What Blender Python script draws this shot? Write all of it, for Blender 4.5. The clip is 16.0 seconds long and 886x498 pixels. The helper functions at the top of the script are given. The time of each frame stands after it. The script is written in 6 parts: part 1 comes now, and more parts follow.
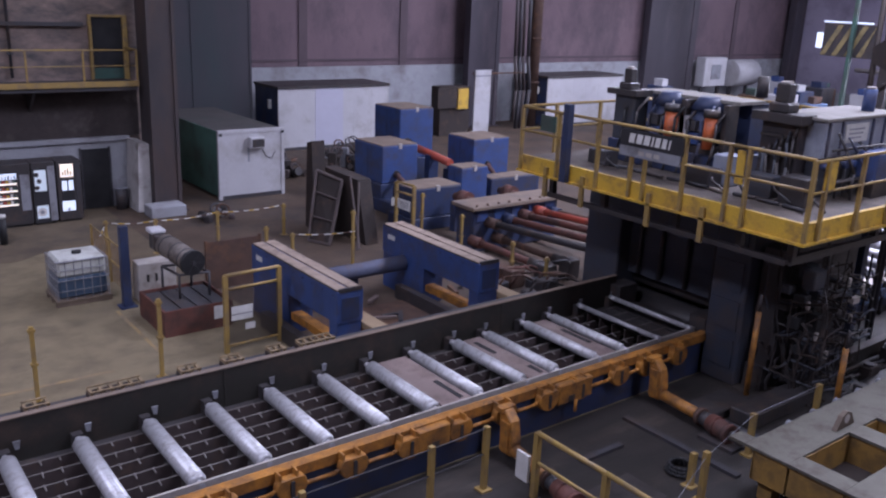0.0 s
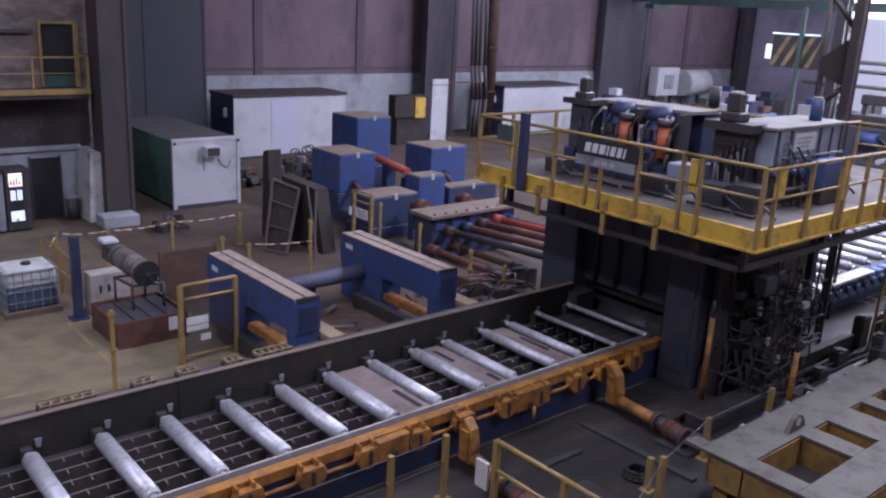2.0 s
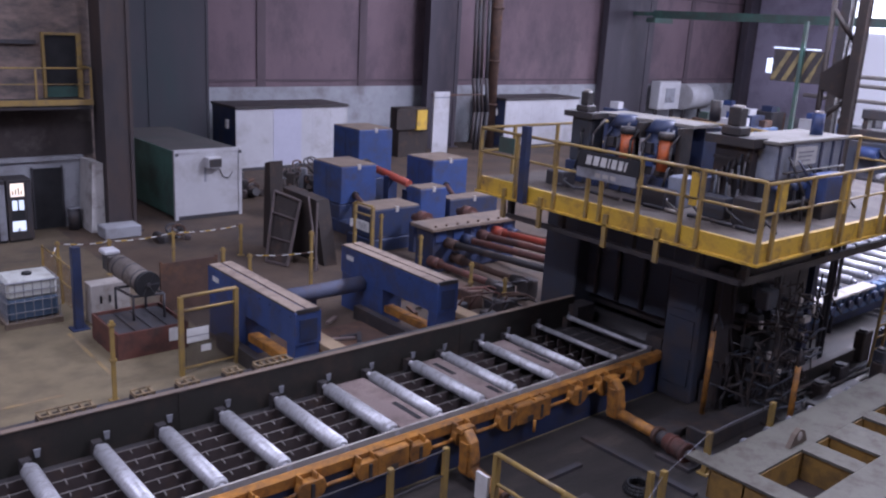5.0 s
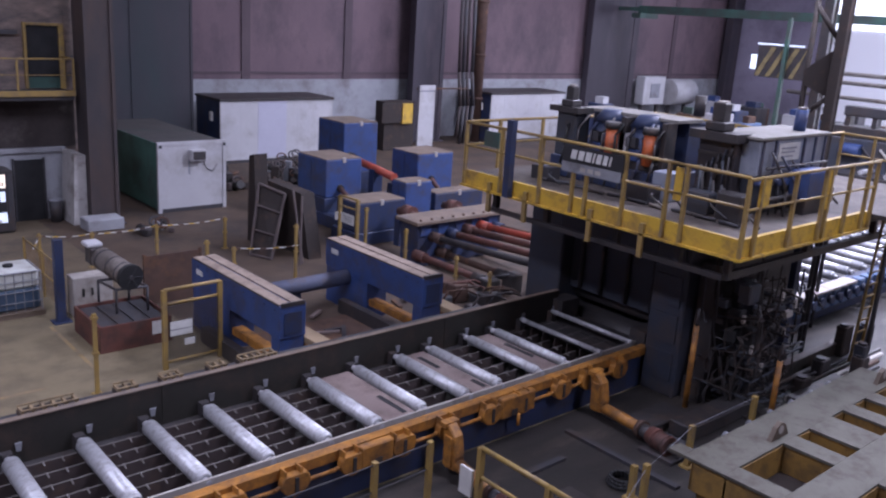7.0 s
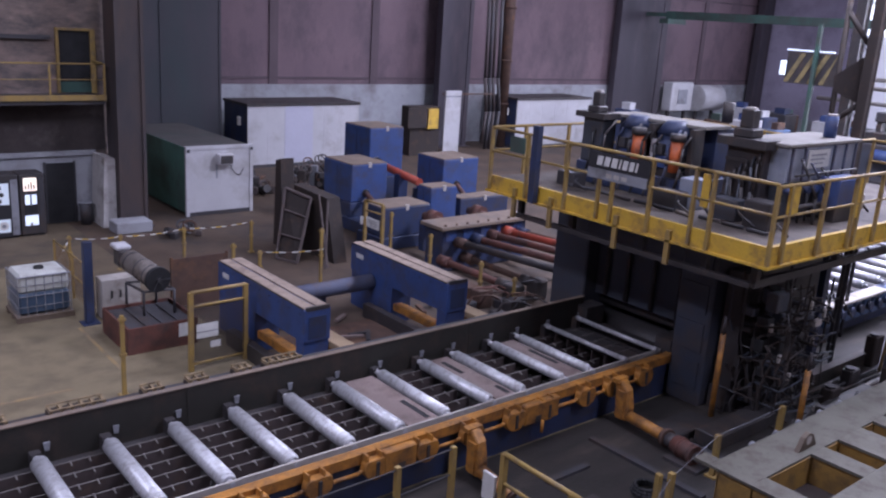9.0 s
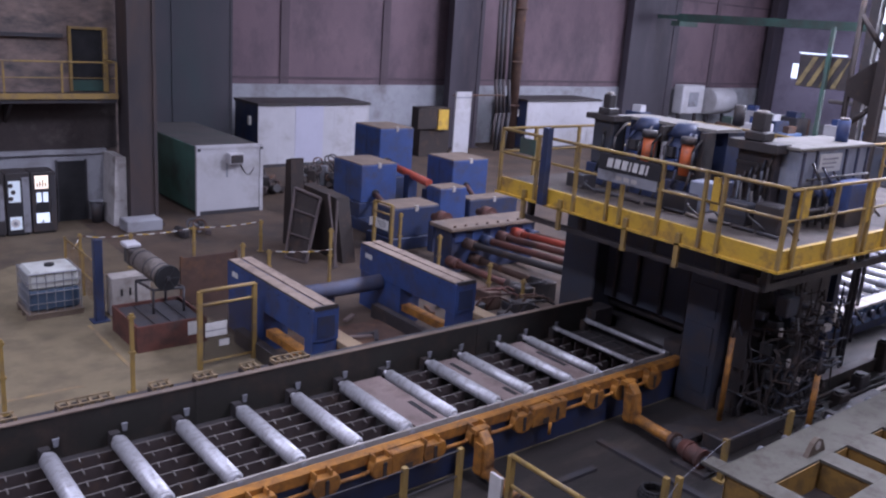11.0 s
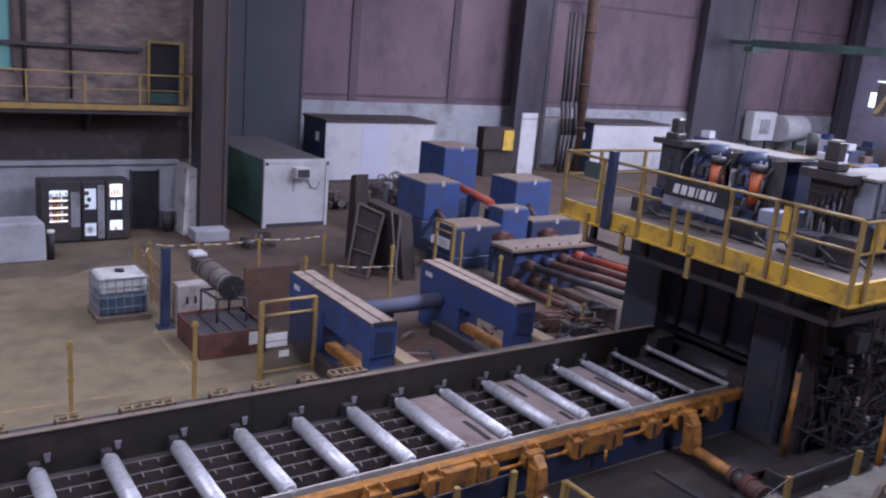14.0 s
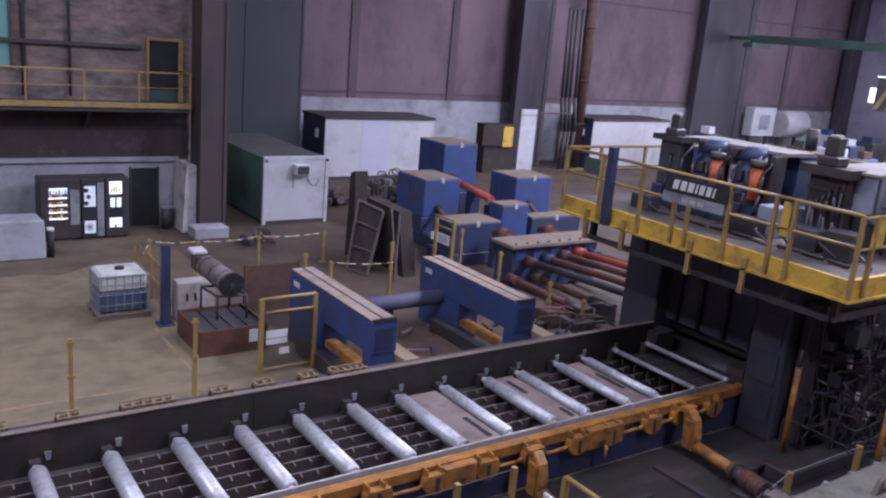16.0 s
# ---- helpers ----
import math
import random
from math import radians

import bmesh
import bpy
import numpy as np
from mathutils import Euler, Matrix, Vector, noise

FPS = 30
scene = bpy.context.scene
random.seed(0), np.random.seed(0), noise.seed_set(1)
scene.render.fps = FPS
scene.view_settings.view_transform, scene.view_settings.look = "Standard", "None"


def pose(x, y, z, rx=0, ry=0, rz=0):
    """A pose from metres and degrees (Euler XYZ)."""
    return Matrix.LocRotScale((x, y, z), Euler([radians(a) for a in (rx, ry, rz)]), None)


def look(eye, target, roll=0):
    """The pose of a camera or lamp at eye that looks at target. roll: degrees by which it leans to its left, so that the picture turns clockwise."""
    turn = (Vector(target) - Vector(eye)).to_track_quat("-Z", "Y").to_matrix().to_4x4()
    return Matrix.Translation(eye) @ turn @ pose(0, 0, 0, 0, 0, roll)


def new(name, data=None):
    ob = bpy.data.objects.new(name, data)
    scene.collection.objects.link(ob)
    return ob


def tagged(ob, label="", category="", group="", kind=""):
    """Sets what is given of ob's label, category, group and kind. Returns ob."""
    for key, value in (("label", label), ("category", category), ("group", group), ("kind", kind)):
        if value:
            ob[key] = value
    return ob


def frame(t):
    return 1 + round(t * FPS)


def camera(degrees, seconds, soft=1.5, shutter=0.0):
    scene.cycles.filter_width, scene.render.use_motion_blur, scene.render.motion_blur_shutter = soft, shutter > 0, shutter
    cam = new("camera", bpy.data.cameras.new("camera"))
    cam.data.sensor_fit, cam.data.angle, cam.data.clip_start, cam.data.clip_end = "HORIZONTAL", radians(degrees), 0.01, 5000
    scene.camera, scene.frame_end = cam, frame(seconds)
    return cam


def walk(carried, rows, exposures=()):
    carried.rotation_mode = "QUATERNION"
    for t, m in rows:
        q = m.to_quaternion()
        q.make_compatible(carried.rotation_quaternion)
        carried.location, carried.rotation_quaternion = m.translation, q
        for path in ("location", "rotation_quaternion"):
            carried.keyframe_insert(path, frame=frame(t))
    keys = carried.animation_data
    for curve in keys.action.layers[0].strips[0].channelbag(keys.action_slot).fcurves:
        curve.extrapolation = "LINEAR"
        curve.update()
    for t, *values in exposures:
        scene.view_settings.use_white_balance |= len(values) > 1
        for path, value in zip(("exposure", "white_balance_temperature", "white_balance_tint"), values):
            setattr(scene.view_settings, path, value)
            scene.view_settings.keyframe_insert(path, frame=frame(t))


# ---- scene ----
cam = camera(54.81, 16.0, soft=2.25)
EYE = (0, 0, 7.3)
PATH = [
    (0.0, pose(*EYE, 73.38, -2.43, -37.29)),
    (0.5, pose(*EYE, 73.60, -2.73, -37.61)),
    (1.0, pose(*EYE, 73.58, -2.72, -38.63)),
    (1.5, pose(*EYE, 73.70, -2.75, -39.53)),
    (2.0, pose(*EYE, 74.09, -2.88, -40.09)),
    (2.5, pose(*EYE, 74.21, -3.12, -39.90)),
    (3.0, pose(*EYE, 74.24, -3.24, -38.66)),
    (3.5, pose(*EYE, 74.63, -3.59, -38.94)),
    (4.0, pose(*EYE, 75.07, -3.37, -39.48)),
    (6.5, pose(*EYE, 74.51, -3.33, -40.41)),
    (7.0, pose(*EYE, 74.54, -3.61, -40.87)),
    (7.5, pose(*EYE, 74.87, -3.51, -40.88)),
    (8.0, pose(*EYE, 74.67, -3.40, -40.46)),
    (8.5, pose(*EYE, 74.74, -3.44, -39.64)),
    (11.0, pose(*EYE, 74.80, -3.96, -38.43)),
    (11.5, pose(*EYE, 75.00, -4.55, -38.42)),
    (12.0, pose(*EYE, 75.50, -4.18, -37.11)),
    (12.5, pose(*EYE, 76.78, -4.99, -34.90)),
    (13.0, pose(*EYE, 75.99, -5.22, -34.14)),
    (13.5, pose(*EYE, 75.85, -5.34, -33.81)),
    (14.0, pose(*EYE, 75.76, -4.95, -33.95)),
    (14.5, pose(*EYE, 75.58, -4.63, -33.99)),
    (15.0, pose(*EYE, 75.47, -4.27, -34.20)),
    (15.5, pose(*EYE, 75.38, -4.57, -34.05)),
    (16.0, pose(*EYE, 75.53, -4.80, -34.00)),
]
walk(cam, PATH, exposures=[(0.0, 0.26, 5680, 29), (2.0, 0.3, 5680, 29), (11.5, 0.39, 5680, 29), (12.5, 0.54, 5650, 29), (16.0, 0.52, 5700, 29)])

# ---- light: overcast daylight through roof lights and the end bay ----
world = bpy.data.worlds.new("world")
scene.world = world
world.use_nodes = True
wn = world.node_tree.nodes
sky = wn.new("ShaderNodeTexSky")
sky.sky_type, sky.sun_disc, sky.sun_elevation, sky.sun_rotation = "NISHITA", False, radians(38), radians(110)
world.node_tree.links.new(sky.outputs["Color"], wn["Background"].inputs["Color"])
wn["Background"].inputs["Strength"].default_value = 0.12


def area_lamp(name, at, target, w, h, watts, color):
    data = bpy.data.lights.new(name, "AREA")
    data.shape, data.size, data.size_y, data.energy, data.color = "RECTANGLE", w, h, watts, color
    ob = new(name, data)
    ob.matrix_world = look(at, target)
    return ob


SKY = (0.93, 0.96, 1.0)
ROOF_Z = 17.0
# one lamp in each roof light's opening
ROOF_LIGHTS = [(-4.0, 8.0, 1700), (-4.0, 22.0, 640), (12.0, 25.0, 330), (11.0, 7.0, 750), (14.0, -7.0, 1300), (27.5, 9.0, 5200), (32.0, 27.0, 1600), (48.0, 18.0, 3200)]
for lx, ly, lw in ROOF_LIGHTS:
    area_lamp("roof_light_lamp", (lx, ly, ROOF_Z + 0.05), (lx, ly, 0), 2.2, 9.0, lw, SKY)
# the tall glazed end bay
area_lamp("end_bay_lamp", (63.5, 14.0, 7.0), (20.0, 10.5, 1.0), 14.0, 9.0, 4500, (0.95, 0.98, 1.0))


# ---- materials ----
def material(name, base, rough=0.6, metal=0.0, second=None, scale=3.0, mix=0.5, bump=0.15, fine=40.0, dirt=None, dirt_scale=0.8, dirt_amount=0.5, stretch=(1, 1, 1)):
    """Procedural surface: two tones in large and fine noise, patchy dirt, fine relief."""
    m = bpy.data.materials.new(name)
    m.use_nodes = True
    nt = m.node_tree
    n, l = nt.nodes, nt.links
    bsdf = n["Principled BSDF"]
    bsdf.inputs["Metallic"].default_value = metal
    geo = n.new("ShaderNodeNewGeometry")
    mp = n.new("ShaderNodeMapping")
    mp.inputs["Scale"].default_value = stretch
    l.new(geo.outputs["Position"], mp.inputs["Vector"])

    def noise_tex(s, detail=6.0, r=0.6):
        t = n.new("ShaderNodeTexNoise")
        t.inputs["Scale"].default_value, t.inputs["Detail"].default_value, t.inputs["Roughness"].default_value = s, detail, r
        l.new(mp.outputs["Vector"], t.inputs["Vector"])
        return t

    def ramp(src, a, b):
        r = n.new("ShaderNodeMapRange")
        r.inputs["From Min"].default_value, r.inputs["From Max"].default_value = a, b
        l.new(src, r.inputs["Value"])
        return r.outputs["Result"]

    def mixer(fac, a, b):
        x = n.new("ShaderNodeMix")
        x.data_type = "RGBA"
        l.new(fac, x.inputs["Factor"])
        for value, socket in ((a, x.inputs["A"]), (b, x.inputs["B"])):
            if isinstance(value, tuple):
                socket.default_value = (*value, 1)
            else:
                l.new(value, socket)
        return x.outputs["Result"]

    second = second or tuple(c * 0.6 for c in base)
    big, small = noise_tex(scale), noise_tex(fine, 3.0)
    col = mixer(ramp(big.outputs["Fac"], 0.5 - 0.25 / max(mix, 0.05) * 0.5, 0.5 + 0.35), base, second)
    darker = tuple(c * 0.72 for c in base)
    col2 = mixer(ramp(small.outputs["Fac"], 0.52, 0.75), col, darker)
    if dirt:
        d = noise_tex(dirt_scale, 8.0, 0.68)
        col2 = mixer(ramp(d.outputs["Fac"], 0.62 - 0.3 * dirt_amount, 0.72), col2, dirt)
    l.new(col2, bsdf.inputs["Base Color"])
    rr = n.new("ShaderNodeMapRange")
    rr.inputs["To Min"].default_value, rr.inputs["To Max"].default_value = max(rough - 0.12, 0.05), min(rough + 0.15, 1)
    l.new(big.outputs["Fac"], rr.inputs["Value"])
    l.new(rr.outputs["Result"], bsdf.inputs["Roughness"])
    bp = n.new("ShaderNodeBump")
    bp.inputs["Strength"].default_value, bp.inputs["Distance"].default_value = bump, 0.02
    l.new(small.outputs["Fac"], bp.inputs["Height"])
    l.new(bp.outputs["Normal"], bsdf.inputs["Normal"])
    return m


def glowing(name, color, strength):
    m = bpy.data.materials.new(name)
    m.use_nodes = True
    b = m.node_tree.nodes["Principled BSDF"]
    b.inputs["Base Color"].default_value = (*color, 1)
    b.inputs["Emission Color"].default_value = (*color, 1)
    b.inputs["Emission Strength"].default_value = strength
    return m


CONCRETE = material("concrete", (0.225, 0.182, 0.108), 0.66, second=(0.15, 0.116, 0.07), scale=1.3, dirt=(0.125, 0.098, 0.062), dirt_scale=1.3, dirt_amount=0.5, bump=0.3, fine=30, stretch=(0.9, 1.1, 1))
OILY_FLOOR = material("oily_floor", (0.034, 0.028, 0.025), 0.54, second=(0.016, 0.015, 0.015), scale=1.1, dirt=(0.07, 0.056, 0.047), dirt_scale=0.9, dirt_amount=0.35, bump=0.3, fine=18, stretch=(0.5, 1.6, 1))
PLASTER = material("white_plaster", (0.36, 0.37, 0.4), 0.85, second=(0.29, 0.295, 0.32), scale=1.3, dirt=(0.19, 0.175, 0.18), dirt_scale=0.7, dirt_amount=0.45)
BRICK_WALL = material("sooty_brick", (0.29, 0.21, 0.18), 0.9, second=(0.115, 0.1, 0.095), scale=2.6, dirt=(0.05, 0.055, 0.057), dirt_scale=0.9, dirt_amount=0.6, fine=9, bump=0.5, stretch=(1, 1, 2.2))
CLADDING = material("brown_cladding", (0.18, 0.118, 0.136), 0.75, second=(0.12, 0.084, 0.104), scale=0.5, dirt=(0.065, 0.05, 0.062), dirt_scale=0.35, dirt_amount=0.5, stretch=(1, 1, 0.6))
DARK_STEEL = material("dark_steel", (0.06, 0.058, 0.066), 0.6, 0.15, second=(0.04, 0.038, 0.043), scale=1.5, dirt=(0.07, 0.05, 0.04), dirt_scale=1.2, dirt_amount=0.4)
COLUMN_STEEL = material("column_steel", (0.062, 0.053, 0.057), 0.65, 0.1, second=(0.034, 0.031, 0.035), scale=1.1, dirt=(0.08, 0.054, 0.046), dirt_scale=0.8, dirt_amount=0.5, stretch=(1, 1, 0.3))
BLACK_STEEL = material("black_greasy_steel", (0.054, 0.048, 0.049), 0.5, 0.1, second=(0.034, 0.031, 0.033), scale=3, dirt=(0.09, 0.062, 0.048), dirt_scale=2, dirt_amount=0.35)
GUARD_STEEL = material("scaled_plate", (0.034, 0.031, 0.026), 0.65, 0.1, second=(0.021, 0.02, 0.018), scale=1.4, dirt=(0.065, 0.044, 0.034), dirt_scale=1.4, dirt_amount=0.45)
RUSTY = material("rusty_steel", (0.13, 0.075, 0.055), 0.75, 0.3, second=(0.06, 0.04, 0.035), scale=2.5, dirt=(0.2, 0.1, 0.05), dirt_scale=1.5, dirt_amount=0.3)
YELLOW = material("yellow_paint", (0.68, 0.44, 0.04), 0.55, second=(0.5, 0.3, 0.045), scale=2, dirt=(0.17, 0.105, 0.06), dirt_scale=2.8, dirt_amount=0.45)
ORANGE = material("orange_yellow_paint", (0.5, 0.215, 0.03), 0.55, second=(0.3, 0.125, 0.025), scale=3.5, dirt=(0.06, 0.036, 0.027), dirt_scale=4.0, dirt_amount=0.75)
RAIL_YELLOW = material("worn_rail_yellow", (0.36, 0.24, 0.065), 0.5, second=(0.25, 0.17, 0.065), scale=4, dirt=(0.16, 0.12, 0.09), dirt_scale=3, dirt_amount=0.45)
BLUE = material("blue_paint", (0.042, 0.08, 0.235), 0.5, second=(0.032, 0.056, 0.15), scale=1.5, dirt=(0.06, 0.054, 0.07), dirt_scale=1.6, dirt_amount=0.5)
DARK_BLUE = material("dark_blue_paint", (0.03, 0.045, 0.11), 0.5, second=(0.022, 0.032, 0.07), scale=1.5, dirt=(0.045, 0.038, 0.038), dirt_scale=1.8, dirt_amount=0.5)
# near-black base paints the balcony's shade onto the brick
SHADED_BRICK = material("shade_darkened_brick", (0.055, 0.042, 0.04), 0.9, second=(0.035, 0.03, 0.03), scale=2.0, dirt=(0.1, 0.085, 0.08), dirt_scale=0.9, dirt_amount=0.2, fine=9, bump=0.5)
DUSTY_TOP = material("dusty_top", (0.22, 0.165, 0.125), 0.85, second=(0.14, 0.105, 0.085), scale=2, dirt=(0.12, 0.1, 0.09), dirt_scale=1.5, dirt_amount=0.4)
PALE_PLATE = material("pale_worn_plate", (0.5, 0.47, 0.44), 0.6, 0.1, second=(0.38, 0.34, 0.31), scale=1.5, dirt=(0.2, 0.15, 0.12), dirt_scale=1.3, dirt_amount=0.35)
COVER = material("brown_cover_plate", (0.3, 0.23, 0.21), 0.55, 0.3, second=(0.2, 0.15, 0.14), scale=1.5, dirt=(0.12, 0.08, 0.07), dirt_scale=1.2, dirt_amount=0.4)
ROLL_STEEL = material("worn_bright_roller", (0.62, 0.62, 0.65), 0.38, 0.4, second=(0.46, 0.46, 0.49), scale=4, dirt=(0.3, 0.28, 0.275), dirt_scale=8, dirt_amount=0.45, fine=50, bump=0.2, stretch=(1, 1.6, 1))
RED = material("red_paint", (0.42, 0.075, 0.04), 0.5, second=(0.35, 0.06, 0.04), scale=4, dirt=(0.1, 0.05, 0.04), dirt_scale=3, dirt_amount=0.4)
RED_RUST = material("red_rusty_tray", (0.14, 0.05, 0.036), 0.7, second=(0.085, 0.036, 0.029), scale=2, dirt=(0.045, 0.03, 0.026), dirt_scale=2, dirt_amount=0.55)
WHITE = material("white_paint", (0.53, 0.525, 0.55), 0.6, second=(0.44, 0.435, 0.46), scale=1, dirt=(0.33, 0.31, 0.3), dirt_scale=0.7, dirt_amount=0.4)
LILAC = material("pale_lilac_panel", (0.5, 0.5, 0.6), 0.6, second=(0.44, 0.44, 0.53), scale=1)
GREEN_SIDE = material("faded_green_side", (0.095, 0.235, 0.19), 0.65, second=(0.055, 0.13, 0.11), scale=0.9, dirt=(0.06, 0.066, 0.062), dirt_scale=0.6, dirt_amount=0.6)
NIB_PLASTER = material("chipped_white_plaster", (0.55, 0.53, 0.52), 0.85, second=(0.36, 0.34, 0.33), scale=2.2, dirt=(0.2, 0.17, 0.15), dirt_scale=1.6, dirt_amount=0.35, bump=0.6)
GREEN = material("green_paint", (0.05, 0.125, 0.1), 0.65, second=(0.035, 0.07, 0.062), scale=1.2, dirt=(0.055, 0.048, 0.045), dirt_scale=0.8, dirt_amount=0.75)
GREY_PAINT = material("grey_paint", (0.3, 0.31, 0.34), 0.55, second=(0.2, 0.2, 0.23), scale=2, dirt=(0.1, 0.09, 0.09), dirt_scale=1.5, dirt_amount=0.4)
TANK_WHITE = material("milky_plastic", (0.58, 0.59, 0.56), 0.45, second=(0.5, 0.51, 0.48), scale=2, dirt=(0.34, 0.33, 0.3), dirt_scale=2.5, dirt_amount=0.35)
TANK_BLUE = material("liquid_blue_plastic", (0.06, 0.098, 0.16), 0.4, second=(0.045, 0.075, 0.12), scale=2)
WORN_BEIGE = material("worn_beige_paint", (0.3, 0.22, 0.12), 0.7, second=(0.2, 0.14, 0.08), scale=5, dirt=(0.06, 0.045, 0.035), dirt_scale=6, dirt_amount=0.6)
WOOD = material("pale_timber", (0.4, 0.29, 0.18), 0.75, second=(0.28, 0.2, 0.12), scale=3, stretch=(1, 6, 6))
RUBBER = material("black_rubber", (0.02, 0.02, 0.022), 0.6)
DARK_HOLE = material("dark_interior", (0.024, 0.024, 0.027), 0.9)
PAPER = material("white_card", (0.75, 0.74, 0.72), 0.7)
DECK_GREY = material("scuffed_deck", (0.115, 0.09, 0.074), 0.75, 0.0, second=(0.066, 0.053, 0.047), scale=1.6, dirt=(0.032, 0.027, 0.026), dirt_scale=1.6, dirt_amount=0.7)
SOAKED = material("oil_soaked_floor", (0.105, 0.069, 0.046), 0.7, second=(0.056, 0.038, 0.028), scale=0.6, dirt=(0.03, 0.026, 0.025), dirt_scale=0.5, dirt_amount=0.5, bump=0.25, fine=22)
TRODDEN = material("trodden_floor", (0.15, 0.114, 0.072), 0.7, second=(0.088, 0.064, 0.043), scale=0.9, dirt=(0.05, 0.04, 0.032), dirt_scale=0.7, dirt_amount=0.5, bump=0.25, fine=22)
FAINT_LINE = material("rubbed_floor_paint", (0.34, 0.23, 0.09), 0.7, second=(0.2, 0.16, 0.1), scale=3, dirt=(0.16, 0.13, 0.1), dirt_scale=1.5, dirt_amount=0.8)
MILL_BLUE = material("grimy_mill_blue", (0.037, 0.044, 0.066), 0.5, second=(0.03, 0.035, 0.05), scale=1.5, dirt=(0.062, 0.048, 0.044), dirt_scale=1.3, dirt_amount=0.5)
GREASY_BLUE = material("greasy_blue_black", (0.052, 0.06, 0.08), 0.5, second=(0.04, 0.042, 0.052), scale=1.2, dirt=(0.068, 0.056, 0.052), dirt_scale=1.2, dirt_amount=0.4)
RAIL_SOOT = material("sooty_rail", (0.11, 0.078, 0.09), 0.8, second=(0.075, 0.056, 0.068), scale=0.7, stretch=(1, 1, 0.4))
PIER_BLUE = material("dusty_blue_grey_sheet", (0.054, 0.049, 0.06), 0.75, second=(0.038, 0.038, 0.047), scale=0.35, dirt=(0.03, 0.046, 0.052), dirt_scale=0.22, dirt_amount=0.5, stretch=(1, 1, 0.4))
# base colour lifted towards violet to carry the window's glare haze
VEILED_CLADDING = material("glare_veiled_cladding", (0.4, 0.355, 0.46), 0.7, second=(0.31, 0.285, 0.38), scale=0.4, dirt=(0.2, 0.175, 0.23), dirt_scale=0.3, dirt_amount=0.4)
LIGHT_BLUE = material("dusty_light_blue", (0.08, 0.15, 0.3), 0.5, second=(0.05, 0.1, 0.2), scale=3, dirt=(0.1, 0.1, 0.11), dirt_scale=3, dirt_amount=0.35)
RUST_DARK = material("dark_brown_rust", (0.035, 0.025, 0.022), 0.75, second=(0.022, 0.018, 0.017), scale=2, dirt=(0.07, 0.042, 0.03), dirt_scale=2, dirt_amount=0.35)
FAR_COLUMN = material("sooty_far_column", (0.058, 0.049, 0.063), 0.7, second=(0.04, 0.035, 0.046), scale=0.8, dirt=(0.09, 0.07, 0.08), dirt_scale=0.6, dirt_amount=0.4, stretch=(1, 1, 0.3))
BAR_STEEL = material("grey_brown_bar", (0.105, 0.08, 0.078), 0.6, 0.1, second=(0.065, 0.05, 0.049), scale=3, dirt=(0.13, 0.085, 0.065), dirt_scale=3, dirt_amount=0.3)
BAR_EDGE = material("worn_bar_edge", (0.2, 0.18, 0.17), 0.5, 0.3, second=(0.12, 0.105, 0.1), scale=4)
SIGN_BLACK = material("black_sign", (0.03, 0.03, 0.035), 0.5)
SHOP_GLOW = glowing("lit_display", (0.8, 0.9, 1.0), 0.5)
WARM_GLOW = glowing("lit_warm_display", (1.0, 0.88, 0.7), 0.7)
SKY_GLASS = glowing("daylight_glazing", (0.92, 0.97, 1.0), 2.2)
# wall is no lamp: its emission paints in daylight and haze
HAZE_WALL = glowing("bay_wall_haze_glow", (0.62, 0.63, 0.68), 0.35)


# ---- mesh helpers ----
ORIGIN = {}


def thing(name, at, label, category, group="", kind=""):
    ob = new(name)
    ob.location = at
    ob.empty_display_size = 0.2
    ORIGIN[ob] = Vector(at)
    return tagged(ob, label, category, group, kind)


def finish(name, bm, mat, bevel=0.0):
    if bevel:
        bmesh.ops.bevel(bm, geom=[e for e in bm.edges if e.is_manifold and e.calc_face_angle(0) > 0.6], offset=bevel, segments=1, affect="EDGES")
    me = bpy.data.meshes.new(name)
    bm.to_mesh(me)
    bm.free()
    me.materials.append(mat)
    return me


def part(name, bm, mat, parent, label="", bevel=0.0):
    """Links a bmesh, given in world metres, as one mesh under a thing or a part."""
    bmesh.ops.translate(bm, verts=bm.verts, vec=-ORIGIN[parent])
    ob = new(name, finish(name, bm, mat, bevel))
    ob.parent = parent
    ORIGIN[ob] = ORIGIN[parent]
    return tagged(ob, label)


def piece(name, mesh, parent, at):
    """One of many alike pieces, on shared mesh data, placed in world metres."""
    ob = new(name, mesh)
    ob.parent = parent
    ob.location = Vector(at) - ORIGIN[parent]
    ORIGIN[ob] = ORIGIN[parent] + ob.location
    return ob


def solid(name, bm, mat, label="", category="", group="", kind="", bevel=0.0):
    return tagged(new(name, finish(name, bm, mat, bevel)), label, category, group, kind)


def box(x0, x1, y0, y1, z0, z1, bm=None):
    bm = bm or bmesh.new()
    v = [bm.verts.new((x, y, z)) for z in (z0, z1) for x, y in ((x0, y0), (x1, y0), (x1, y1), (x0, y1))]
    for q in ((3, 2, 1, 0), (4, 5, 6, 7), (0, 1, 5, 4), (1, 2, 6, 5), (2, 3, 7, 6), (3, 0, 4, 7)):
        bm.faces.new([v[i] for i in q])
    return bm


